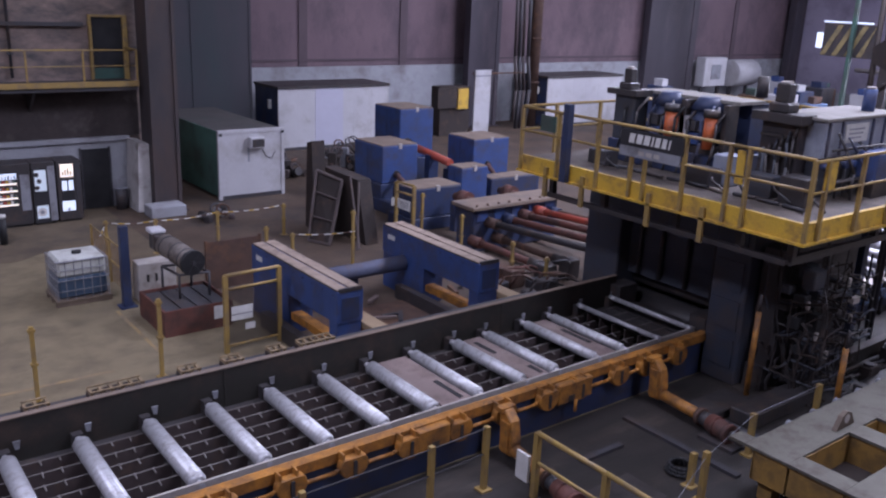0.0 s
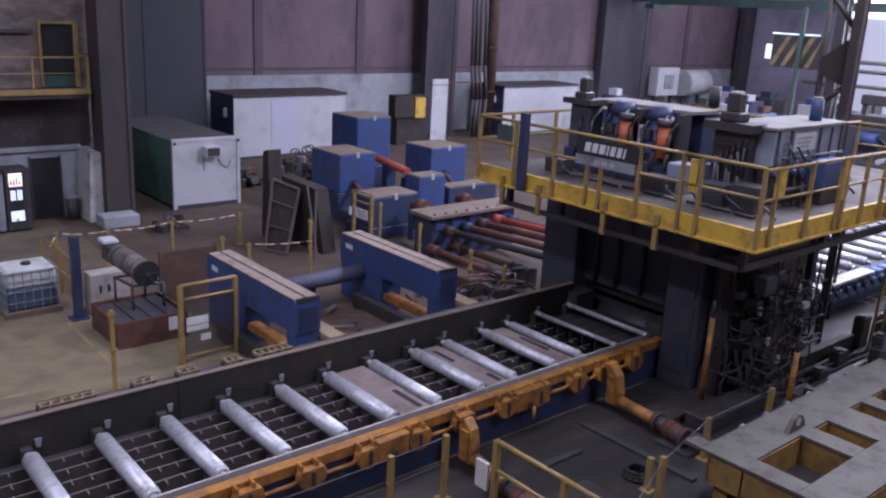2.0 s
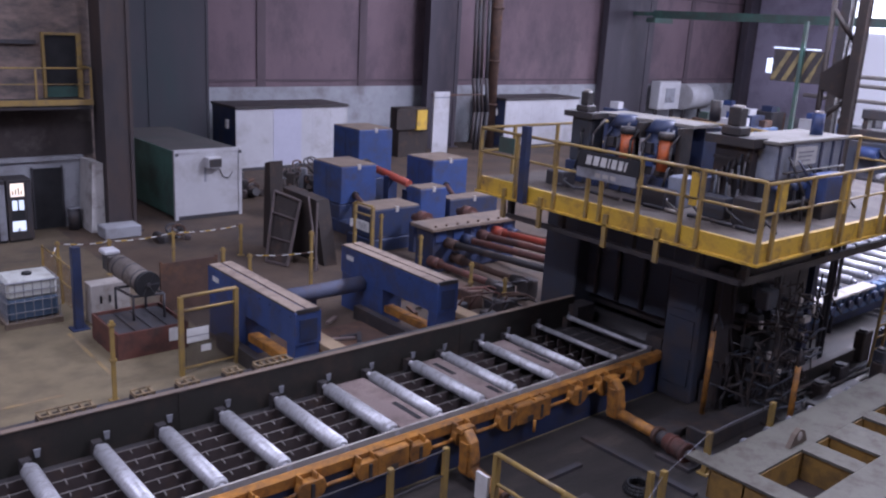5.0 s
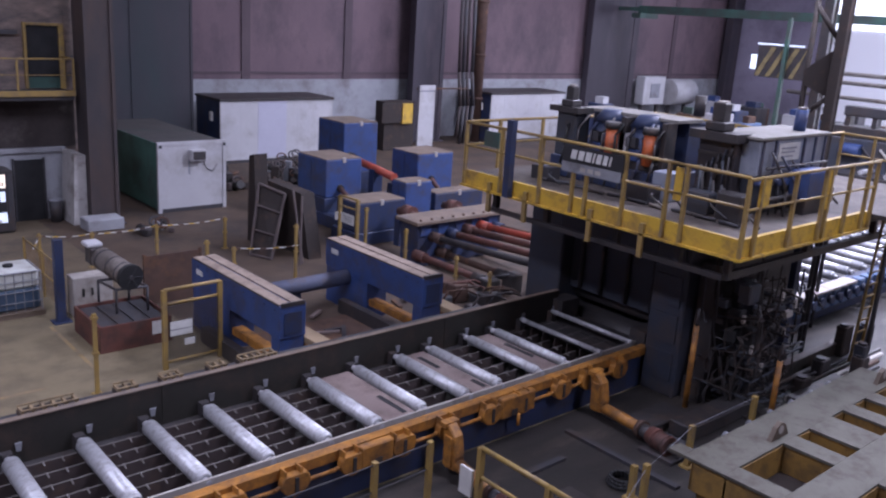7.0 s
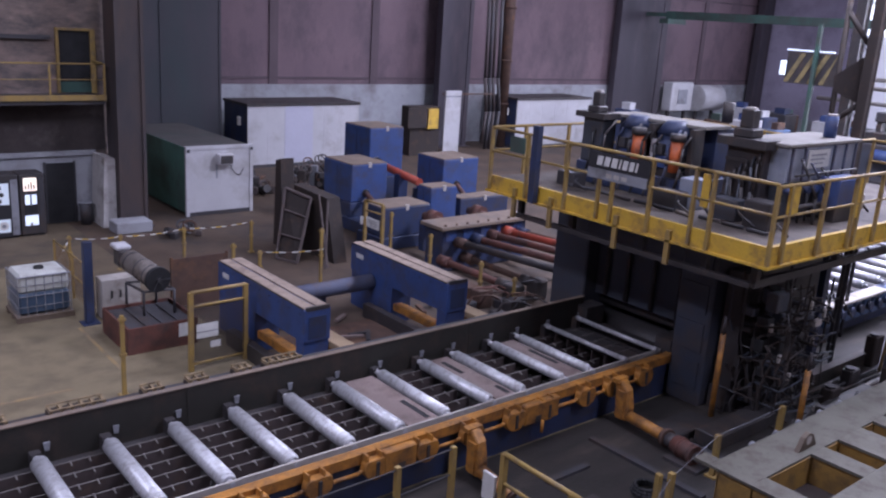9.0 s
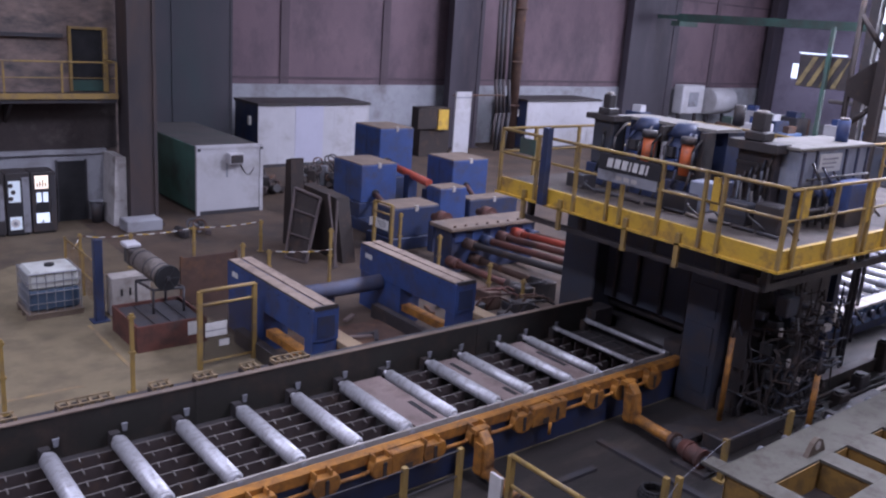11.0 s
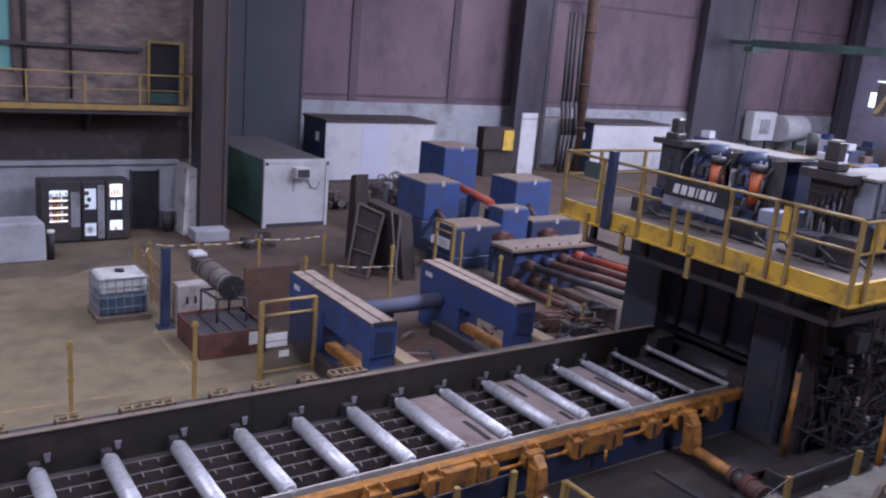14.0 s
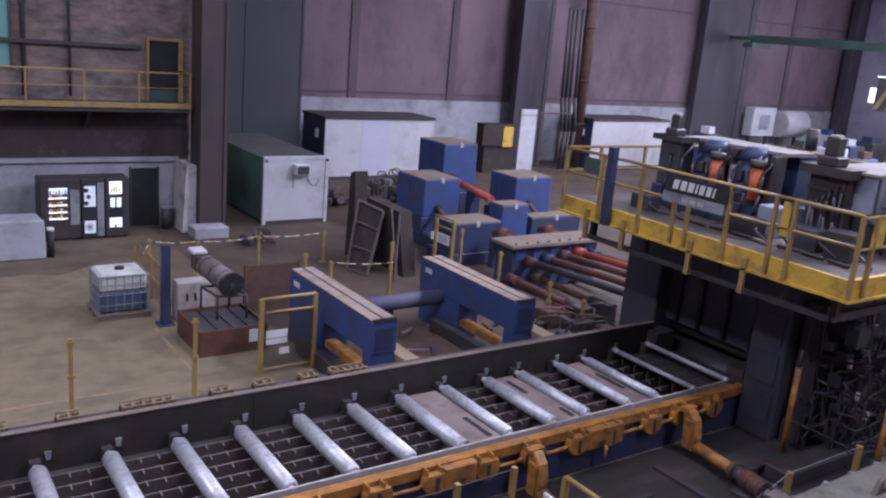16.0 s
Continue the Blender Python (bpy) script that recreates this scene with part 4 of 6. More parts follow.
        part("motor_body", rod((mx + 0.07, 7.78, 0.24), (mx - 0.04, 7.3, 0.24), 0.165, 18), RED_RUST, m, "dull red motor body")
        part("motor_ring", rod((mx + 0.04, 7.66, 0.24), (mx + 0.03, 7.6, 0.24), 0.185, 18), RED_RUST, m)
        part("motor_ring", rod((mx - 0.03, 7.36, 0.24), (mx - 0.045, 7.29, 0.24), 0.185, 18), RED_RUST, m)
        part("motor_tail", rod((mx - 0.045, 7.29, 0.24), (mx - 0.09, 7.05, 0.24), 0.08, 12), DARK_STEEL, m)
        part("motor_base", box(mx - 0.25, mx + 0.25, 7.1, 7.8, 0.012, 0.08), DARK_STEEL, m)
    # what rises behind the guard plate: short and long bearing caps
    for x0, x1 in ((0.2, 0.55), (1.15, 1.5), (2.13, 2.5), (3.05, 3.88), (4.46, 4.8), (5.2, 5.55), (6.03, 6.33), (6.6, 7.3)):
        cap = part("bearing_cap", box(x0, x1, 12.32, 12.6, 1.182, 1.27), RUST_DARK, table, "dark bearing cap with worn beige edges", bevel=0.012)
        count = 3 if x1 - x0 < 0.5 else 6
        for k in range(count):
            x = x0 + 0.03 + (x1 - x0 - 0.06) * k / (count - 1)
            part("cap_rib", box(x - 0.018, x + 0.018, 12.34, 12.58, 1.271, 1.325), WORN_BEIGE, cap)
        for y in (12.33, 12.55):
            part("cap_bar", box(x0 + 0.01, x1 - 0.01, y, y + 0.035, 1.326, 1.345), WORN_BEIGE, cap)
    part("cap_beam", box(-4, 12.5, 12.3, 12.66, 0, 1.18), DARK_STEEL, table)


roller_table()


def pusher(x0):
    """Blue box beam on two legs, with a sliding yellow bar under it."""
    x1, y0, y1, top = x0 + 0.6, 13.68, 17.55, 1.6
    p = thing("pusher_beam", ((x0 + x1) / 2, 15.6, 0), "blue steel pusher beam with dusty pale top and yellow ram", "pusher", "pusher beams")
    part("beam", box(x0, x1, y0, y1, 0.92, top), BLUE, p, bevel=0.012)
    part("top_plate", box(x0 + 0.03, x0 + 0.27, y0 + 0.05, y1 - 0.03, top + 0.002, top + 0.03), DUSTY_PALE, p, "dusty pale top strip")
    part("top_plate", box(x0 + 0.33, x1 - 0.03, y0 + 0.05, y1 - 0.03, top + 0.002, top + 0.03), DUSTY_PALE, p, "dusty pale top strip")
    part("end_cap", box(x0 + 0.04, x1 - 0.04, y0 - 0.01, y0 + 0.04, top - 0.02, top + 0.06), BLACK_STEEL, p)
    part("leg", box(x0 + 0.02, x1 - 0.02, y0 + 0.03, y0 + 0.34, 0, 0.92), BLUE, p)
    part("leg", box(x0 + 0.01, x1 - 0.01, 15.75, y1 - 0.05, 0, 0.92), BLUE, p)
    ram = part("ram", box(x0 + 0.05, x0 + 0.3, 14.1, 15.72, 0.36, 0.52), ORANGE, p, "yellow sliding ram")
    part("ram_block", box(x0 + 0.61, x0 + 0.95, 13.22, 14.3, 0.0, 0.72), ORANGE, ram)
    part("ram_head", box(x0 + 0.605, x0 + 0.97, 13.2, 14.32, 0.722, 0.86), WOOD, ram, "pale worn ram head", bevel=0.015)
    part("guide", box(x0 - 0.3, x0 - 0.1, 13.2, 16.5, 0.0, 0.35), BLACK_STEEL, p)
    for k in range(9):
        part("bolt", rod((x0 - 0.015, 13.85 + 0.42 * k, 1.5), (x0, 13.85 + 0.42 * k, 1.5), 0.022, 6), DARK_BLUE, p)
    for x in (x0 + 0.012, x1 - 0.012):
        part("edge_strip", box(x - 0.012, x + 0.012, y0 + 0.06, y1 - 0.04, top, top + 0.022), RUST_DARK, p)
    part("end_plate", box(x0 + 0.1, x1 - 0.1, y0 - 0.012, y0 - 0.002, 1.0, 1.45), DARK_BLUE, p)
    part("plate_label", box(x0 - 0.006, x0, 17.0, 17.3, 1.3, 1.42), PAPER, p)


DUSTY_PALE = material("dusty_pale_steel", (0.37, 0.29, 0.23), 0.75, 0.05, second=(0.25, 0.19, 0.155), scale=3, dirt=(0.13, 0.09, 0.075), dirt_scale=4, dirt_amount=0.4)
pusher(8.12)
pusher(11.74)
STEEL_BLUE = material("dusty_steel_blue", (0.085, 0.095, 0.15), 0.65, 0.1, second=(0.055, 0.06, 0.1), scale=2, dirt=(0.1, 0.075, 0.07), dirt_scale=2, dirt_amount=0.5)
sh = thing("cross_shaft", (10.2, 16.4, 0), "blue-grey cross tube between the two pusher beams", "shaft")
part("tube", rod((8.72, 16.6, 0.85), (11.74, 16.6, 0.85), 0.19, 20), STEEL_BLUE, sh)
for x in (8.72,):
    part("collar", rod((x, 16.6, 0.85), (x + 0.14, 16.6, 0.85), 0.24, 18), DARK_BLUE, sh)
part("pedestal", box(10.1, 10.4, 16.55, 16.85, 0, 0.68), DARK_BLUE, sh)
pl = thing("floor_plate", (10.2, 15, 0), "rusty brown floor plates between the pushers", "plate")
part("plate", box(8.9, 11.4, 13.0, 14.4, 0.004, 0.06), RUSTY, pl)
part("plate", box(8.95, 11.5, 14.5, 16.2, 0.004, 0.045), RUSTY, pl)


def floor_debris():
    rng = random.Random(17)
    for k in range(26):
        x, y = rng.uniform(8.9, 16.0), rng.uniform(12.8, 17.5)
        if 11.5 < x < 12.9 or 14.0 < x < 15.9:
            continue
        a = rng.uniform(0, math.pi)
        l = rng.uniform(0.2, 0.7)
        d = thing("floor_debris", (x, y, 0), "rusty steel offcut lying on the oily floor", "offcut", "steel offcuts")
        bm = box(-l / 2, l / 2, -0.05, 0.05, 0.0, rng.uniform(0.03, 0.08))
        bmesh.ops.rotate(bm, verts=bm.verts, cent=(0, 0, 0), matrix=Matrix.Rotation(a, 3, "Z"))
        bmesh.ops.translate(bm, verts=bm.verts, vec=(x, y, 0.062))
        part("offcut", bm, (RUSTY, DARK_STEEL, COVER)[k % 3], d)


floor_debris()


# ---- drives behind the mill ----
def drives():
    def motor_box(x0, x1, y0, y1, h, label, skirt=0.0, paint=BLUE):
        m = thing("mill_motor", ((x0 + x1) / 2, (y0 + y1) / 2, 0), label, "motor", "blue mill motors")
        part("housing", box(x0, x1, y0, y1, skirt, h), paint, m, bevel=0.03)
        part("dusty_lid", box(x0 + 0.02, x1 - 0.02, y0 + 0.02, y1 - 0.02, h + 0.002, h + 0.03), DUSTY_TOP, m, "dusty brown top")
        if skirt:
            part("base", box(x0 - 0.1, x1 + 0.1, y0 - 0.1, y1 + 0.1, 0, skirt), DARK_BLUE, m, bevel=0.02)
        part("seam", box(x0 - 0.008, x0, (y0 + y1) / 2, (y0 + y1) / 2 + 0.03, skirt + 0.1, h - 0.1), DARK_BLUE, m)
        part("lifting_lug", box((x0 + x1) / 2 - 0.06, (x0 + x1) / 2 + 0.06, y0 - 0.02, y0 + 0.04, h - 0.12, h + 0.06), PALE_PLATE, m)
        return m

    motor_box(16.1, 17.6, 24.2, 26.0, 2.2, "blue square mill motor with dusty brown top", 0.9)
    motor_box(19.3, 20.95, 27.8, 29.65, 2.86, "tall blue mill motor with dusty top", 0.9)
    motor_box(20.2, 21.95, 24.25, 25.84, 2.15, "blue square mill motor with dusty brown top", 0.8)
    # low gearboxes: shade and dirt are put into the darker blue
    motor_box(15.4, 17.3, 21.3, 22.5, 1.35, "low blue gearbox darkened for shade and dirt, with dusty brown top", 0.4, DARK_BLUE)
    motor_box(17.65, 18.8, 21.75, 22.5, 1.75, "small blue gearbox tower", 0.6)
    motor_box(19.2, 21.5, 22.0, 22.7, 1.2, "low blue gearbox darkened for shade and dirt, with dusty top", 0.3, DARK_BLUE)
    b = thing("motor_base", (18.5, 24, 0), "dark blue base frame of the mill drives", "base")
    part("base_frame", box(15.9, 18.6, 22.6, 27.4, 0, 0.4), DARK_BLUE, b)
    part("base_frame", box(18.8, 22.2, 22.6, 26.2, 0, 0.4), DARK_BLUE, b)
    for a, c, r, label in (((19.0, 26.9, 1.7), (18.6, 23.6, 1.55), 0.14, "bright red drive shaft"), ((16.7, 24.2, 1.2), (16.2, 22.5, 0.95), 0.09, "dull red drive shaft"), ((20.9, 24.25, 1.2), (20.2, 22.7, 0.9), 0.09, "dull red drive shaft")):
        s = thing("drive_shaft", a, label + " between motor and gearbox", "shaft", "drive shafts")
        part("shaft", rod(a, c, r, 14), RED if r > 0.1 else RED_RUST, s)
        part("flange", rod(a, Vector(a).lerp(Vector(c), 0.05), r * 1.5, 14), BLACK_STEEL, s)
        mid = Vector(a).lerp(Vector(c), 0.6)
        part("bearing_stand", box(mid.x - 0.2, mid.x + 0.2, mid.y - 0.15, mid.y + 0.15, 0.4, mid.z), DARK_BLUE, s)
    h = thing("pinion_stand", (17.2, 18.9, 0), "blue pinion stand with dusty rusty top plate and spindle couplings", "gearbox")
    part("stand_body", box(15.55, 18.95, 18.5, 19.3, 0.0, 1.3), DARK_BLUE, h, bevel=0.03)
    part("top_plate", box(15.4, 19.1, 18.35, 19.4, 1.3, 1.42), DUSTY_TOP, h, "dusty rusty top plate", bevel=0.02)
    for k in range(9):
        part("bolt", rod((15.6 + 0.42 * k, 18.45, 1.42), (15.6 + 0.42 * k, 18.45, 1.47), 0.04, 6), RUSTY, h)
    for k in range(5):
        x = 15.85 + 0.68 * k
        part("window_plate", box(x - 0.2, x + 0.2, 18.47, 18.499, 0.95, 1.25), BLUE, h)
    for k, (x, z, mat, label) in enumerate(((16.1, 0.9, BLACK_STEEL, "black greasy spindle"), (16.75, 0.95, RED_RUST, "rusty brown spindle"), (17.4, 1.0, RED_RUST, "rusty brown spindle"), (18.0, 1.05, RED, "red spindle"), (18.6, 0.95, RUSTY, "rusty spindle"), (15.5, 0.42, RED_RUST, "dull red lower spindle"), (16.4, 0.4, RUSTY, "rusty lower spindle"))):
        s = thing("spindle", (x, 16.4, 0), label + " from the pinion stand to the mill", "spindle", "mill spindles")
        y1, z1 = (13.42, z + 0.26) if k < 5 else (15.6, z)
        part("shaft", rod((x, 18.3, z), (x + 0.05, y1, z1), 0.1, 14), mat, s)
        part("coupling", rod((x, 18.5, z), (x, 18.05, z), 0.16, 14), RED if k == 3 else (RUSTY, DARK_BLUE, RED_RUST)[k % 3], s)
        part("coupling", rod((x + 0.04, y1 + 0.4, z1), (x + 0.05, y1, z1), 0.15, 14), BLACK_STEEL if k else ROLL_STEEL, s)
        if k >= 5:
            part("bearing_stand", box(x - 0.2, x + 0.25, 15.2, 15.6, 0, 0.55), BLACK_STEEL, s, bevel=0.03)
    for x in (16.75, 18.64):
        c = thing("shaft_coupling", (x, 20.4, 0), "dull red round shaft coupling behind the pinion stand", "coupling", "red couplings")
        part("disc", rod((x, 20.25, 1.1), (x, 20.6, 1.1), 0.27, 18), RED_RUST, c)
        part("hub", rod((x, 19.42, 1.1), (x, 20.9, 1.1), 0.13, 14), RED_RUST, c)
        part("stand", box(x - 0.2, x + 0.2, 20.62, 20.88, 0, 0.98), DARK_BLUE, c)
    rng = random.Random(4)
    for k in range(9):
        x, y = rng.uniform(13.6, 16.0), rng.uniform(14.5, 16.0)
        c = thing("floor_fitting", (x, y, 0), "greasy dark fitting on the mill floor", "fitting", "greasy fittings")
        part("fitting_body", box(x, x + rng.uniform(0.2, 0.6), y, y + rng.uniform(0.2, 0.4), 0, rng.uniform(0.2, 0.55)), (BLACK_STEEL, RUSTY, DARK_STEEL)[k % 3], c, bevel=0.03)
        part("pipe", tube([(x, y, 0.1), (x + 0.1, y - 0.2, 0.5), (x + 0.5, y - 0.4, 0.55), (x + 0.9, y - 0.4, 0.35)], 0.03, 8), (DARK_STEEL, RED_RUST, RUSTY)[k % 3], c)


drives()


# ---- mill stand ----
def mill():
    t = thing("mill_stand", (16.3, 10.9, 0), "massive dark blue greasy rolling mill stand", "rolling mill")
    part("housing_post", box(14.35, 18.2, 8.75, 9.55, 0, 3.5), MILL_BLUE, t, "dark blue housing post", bevel=0.03)
    part("housing_post", box(14.75, 18.2, 12.35, 13.38, 0, 3.5), GREASY_BLUE, t, bevel=0.03)
    part("crown", box(15.15, 18.2, 9.56, 12.34, 1.3, 3.5), GREASY_BLUE, t)
    part("crown_beam", box(14.6, 15.14, 9.56, 12.34, 2.7, 3.5), MILL_BLUE, t, bevel=0.02)
    for y in (10.0, 10.7, 11.4, 12.0):
        part("descaling_pipe", rod((15.08, y, 1.35), (15.08, y, 2.69), 0.05, 10), BLACK_STEEL, t)
    part("entry_guide", box(14.42, 15.0, 9.6, 10.0, 0.7, 1.14), BLACK_STEEL, t)
    part("entry_guide", box(14.42, 15.0, 11.9, 12.3, 0.7, 1.14), BLACK_STEEL, t)
    part("work_roll", rod((15.5, 9.57, 1.14), (15.5, 12.33, 1.14), 0.155, 24), BLACK_STEEL, t)
    part("work_roll", rod((15.6, 9.56, 0.42), (15.6, 12.34, 0.42), 0.42, 24), BLACK_STEEL, t)
    part("backing", box(16.4, 16.6, 9.56, 12.34, 0, 1.14), BLACK_STEEL, t)
    part("entry_sill", box(14.3, 15.1, 9.56, 12.34, 0, 0.66), BLACK_STEEL, t)
    for k in range(4):
        part("chock_plate", box(14.32, 14.348, 8.85, 9.45, 0.35 + 0.8 * k, 0.95 + 0.8 * k), MILL_BLUE, t)
    # beams that carry the platform
    part("support_beam", box(13.0, 13.1, 7.3, 13.2, 3.16, 3.26), BLACK_STEEL, t)
    part("support_beam", box(13.1, 19.2, 7.24, 7.34, 3.16, 3.3), BLACK_STEEL, t)
    part("support_beam", box(13.2, 19.2, 10.6, 10.9, 3.5, 3.68), DARK_STEEL, t)
    for x in (13.1, 15.9, 18.9):
        part("support_post", box(x, x + 0.12, 7.24, 7.36, 3.3, 3.7), DARK_STEEL, t)
    for y in (8.2, 9.6, 11.4, 12.9):
        part("support_post", box(13.04, 13.16, y, y + 0.12, 3.25, 3.7), DARK_STEEL, t)
    part("leg", box(18.0, 18.2, 8.35, 8.6, 0, 3.1), DARK_BLUE, t, "dark blue rear post")
    # guard tubes on the corners
    for x, y, h in ((14.25, 8.36, 1.75), (15.1, 7.0, 1.3)):
        p = thing("corner_guard", (x, y, 0), "upright orange-yellow guard tube at the mill corner", "post", "mill corner guards")
        part("tube", rod((x, y, 0), (x, y, h), 0.055, 10), ORANGE, p)
        part("stub", rod((x, y, h), (x, y, h + 0.35), 0.03, 8), DARK_STEEL, p)
    # hoses, pipes and valves on the drive side
    rng = random.Random(11)
    hs = thing("hose_bank", (16.2, 8.0, 0), "tangle of dark greasy hoses and valve blocks on the mill", "hoses")
    for k in range(190):
        x, y = rng.uniform(14.6, 16.2), rng.uniform(7.5, 8.6)
        z = rng.uniform(0.2, 2.4)
        pts = [Vector((x, y, z))]
        d = rng.choice(((0, 0, 1), (1, 0, 0), (0, -1, 0), (0, 0, -1)))
        for s in range(4):
            pts.append(pts[-1] + Vector(d) * rng.uniform(0.2, 0.6) + Vector([rng.uniform(-0.12, 0.12) for q in range(3)]))
            if rng.random() < 0.5:
                d = rng.choice(((0, 0, 1), (1, 0, 0), (-1, 0, 0), (0, 0, -1), (0, -1, 0)))
        for q in pts:
            q.z = min(max(q.z, 0.06), 3.0)
            q.y = min(max(q.y, 7.3), 8.74)
            q.x = min(max(q.x, 14.5), 16.6)
        part("hose", tube(pts, rng.uniform(0.009, 0.026), 6), (BLACK_STEEL, RUST_DARK, GREASY_BLUE, RUST_DARK, BLACK_STEEL)[k % 5], hs)
    for k in range(30):
        x, y, z = rng.uniform(14.6, 16.2), rng.uniform(7.5, 8.5), rng.uniform(0.2, 2.4)
        part("valve_block", box(x, x + rng.uniform(0.15, 0.4), y, y + 0.25, z, z + rng.uniform(0.12, 0.4)), (BLACK_STEEL, RUBBER, GREASY_BLUE)[k % 3], hs, bevel=0.02)
    part("manifold", box(14.6, 18.2, 8.3, 8.7, 0.0, 0.5), BLACK_STEEL, hs)
    part("rack_frame", box(14.7, 17.6, 8.3, 8.7, 0.5, 2.9), BLACK_STEEL, hs)
    for x, y, z in ((14.6, 7.6, 1.95), (14.9, 7.5, 1.3), (15.6, 7.4, 2.3), (16.3, 7.45, 2.0), (15.2, 7.4, 0.9), (15.9, 7.4, 1.5)):
        part("bright_fitting", box(x, x + 0.07, y, y + 0.05, z, z + 0.16), PALE_PLATE, hs)
    part("bright_fitting", box(16.0, 16.25, 7.45, 7.55, 1.85, 1.97), PALE_PLATE, hs)


mill()


# ---- platform ----
DECK_X0, DECK_Y0 = 12.62, 6.84


def platform():
    d = thing("mill_platform", (15.8, 10.2, 3.68), "yellow steel working platform with worn railings above the mill", "platform")
    part("deck_plate", box(12.7, 19.6, 6.92, 13.5, 3.92, 4.0), DECK_GREY, d, "scuffed grey deck plate")
    part("skirt", box(12.62, 12.7, 6.84, 13.6, 3.68, 4.04), YELLOW, d, "deep yellow edge beam")
    part("skirt", box(12.7, 17.4, 6.84, 6.92, 3.68, 4.04), YELLOW, d, "deep yellow edge beam")
    part("skirt", box(17.4, 21.5, 6.3, 6.38, 3.68, 4.04), YELLOW, d)
    part("deck_plate", box(17.4, 21.5, 6.38, 6.92, 3.92, 4.0), DECK_GREY, d)
    part("deck_plate", box(19.6, 21.5, 6.92, 9.4, 3.92, 4.0), DECK_GREY, d)
    part("flange", box(12.56, 12.62, 6.78, 13.6, 3.68, 3.72), YELLOW, d)
    part("flange", box(12.62, 17.4, 6.78, 6.84, 3.68, 3.72), YELLOW, d)
    part("under_frame", box(12.75, 19.5, 6.95, 13.4, 3.74, 3.9), BLACK_STEEL, d)

    def post(x, y, z0=3.74, wide=0.07):
        part("rail_post", box(x - wide / 2, x + wide / 2, y - 0.03, y + 0.03, z0, 5.08), RAIL_YELLOW, d)

    fx = 12.585
    for y in (13.5, 12.4, 11.3, 9.25, 8.34, 7.97, 6.82):
        post(fx, y)
    for y in (10.45, 10.12):
        part("stub_post", box(fx - 0.035, fx + 0.035, y - 0.03, y + 0.03, 3.74, 4.56), RAIL_YELLOW, d)
    for a, b in ((13.5, 8.0), (8.34, 6.82)):
        part("top_rail", rod((fx, a, 5.08), (fx, b, 5.08), 0.032, 8), RAIL_YELLOW, d)
        part("mid_rail", rod((fx, a, 4.58), (fx, b, 4.58), 0.026, 8), RAIL_YELLOW, d)
    fy = 6.8
    for x in (12.95, 14.1, 15.2, 15.4, 16.2, 17.0, 17.35):
        post(x, fy)
    part("corner_sheet", box(12.9, 13.2, fy - 0.02, fy + 0.01, 4.55, 5.06), YELLOW, d)
    part("gate_sheet", box(15.22, 15.4, fy - 0.02, fy + 0.01, 4.3, 5.06), YELLOW, d)
    part("gate_sheet", box(12.57, 12.6, 8.05, 8.2, 4.45, 5.02), YELLOW, d)
    part("top_rail", rod((fx, fy, 5.05), (17.4, fy, 5.05), 0.032, 8), RAIL_YELLOW, d)
    part("mid_rail", rod((fx, fy, 4.55), (17.4, fy, 4.55), 0.026, 8), RAIL_YELLOW, d)
    for x in (17.6, 18.6, 19.6, 20.6, 21.4):
        post(x, 6.32)
    part("top_rail", rod((17.4, 6.32, 5.05), (21.5, 6.32, 5.05), 0.032, 8), RAIL_YELLOW, d)
    part("mid_rail", rod((17.4, 6.32, 4.55), (21.5, 6.32, 4.55), 0.026, 8), RAIL_YELLOW, d)
    # far side railing
    for y in (13.5, 12.3, 11.2, 10.1, 9.4):
        post(19.5, y, 3.92)
    part("top_rail", rod((19.5, 13.5, 5.08), (19.5, 9.4, 5.08), 0.032, 8), RAIL_YELLOW, d)
    part("mid_rail", rod((19.5, 13.5, 4.58), (19.5, 9.4, 4.58), 0.026, 8), RAIL_YELLOW, d)
    for x in (13.6, 15, 16.4, 17.8, 19.4):
        post(x, 13.52, 3.92)
    part("top_rail", rod((fx, 13.52, 5.08), (19.5, 13.52, 5.08), 0.032, 8), RAIL_YELLOW, d)
    part("mid_rail", rod((fx, 13.52, 4.58), (19.5, 13.52, 4.58), 0.026, 8), RAIL_YELLOW, d)
    for x in (21.45,):
        for y in (7.6, 8.6, 9.4):
            post(x, y, 3.92)
        part("top_rail", rod((x, 6.32, 5.05), (x, 9.4, 5.05), 0.032, 8), RAIL_YELLOW, d)
        part("mid_rail", rod((x, 6.32, 4.55), (x, 9.4, 4.55), 0.026, 8), RAIL_YELLOW, d)
    part("top_rail", rod((19.5, 9.4, 5.08), (21.45, 9.4, 5.08), 0.032, 8), RAIL_YELLOW, d)
    part("gate_sheet", box(19.46, 19.52, 8.9, 9.35, 4.1, 5.05), YELLOW, d)
    # struts under the edge
    for y in (11.65, 9.95, 8.75, 12.7):
        part("strut", box(12.56, 12.62, y - 0.05, y + 0.05, 3.27, 3.9), RAIL_YELLOW, d)
    part("green_notice", box(12.72, 12.75, 12.65, 13.1, 4.62, 4.95), GREEN, d, "green notice plate")
    part("blue_post", box(12.42, 12.56, 12.0, 12.16, 3.72, 5.3), DARK_BLUE, d, "dark blue upright post")
    # name board hung on the railing: brand lettering reduced to bars
    s = thing("machine_sign", (12.53, 9.98, 4.5), "black machine sign board with pale bars on the railing", "sign")
    part("board", box(12.515, 12.545, 9.26, 10.7, 4.72, 5.03), SIGN_BLACK, s)
    part("lower_strip", box(12.508, 12.54, 9.3, 10.7, 4.53, 4.716), GREY_PAINT, s, "grey lower strip")
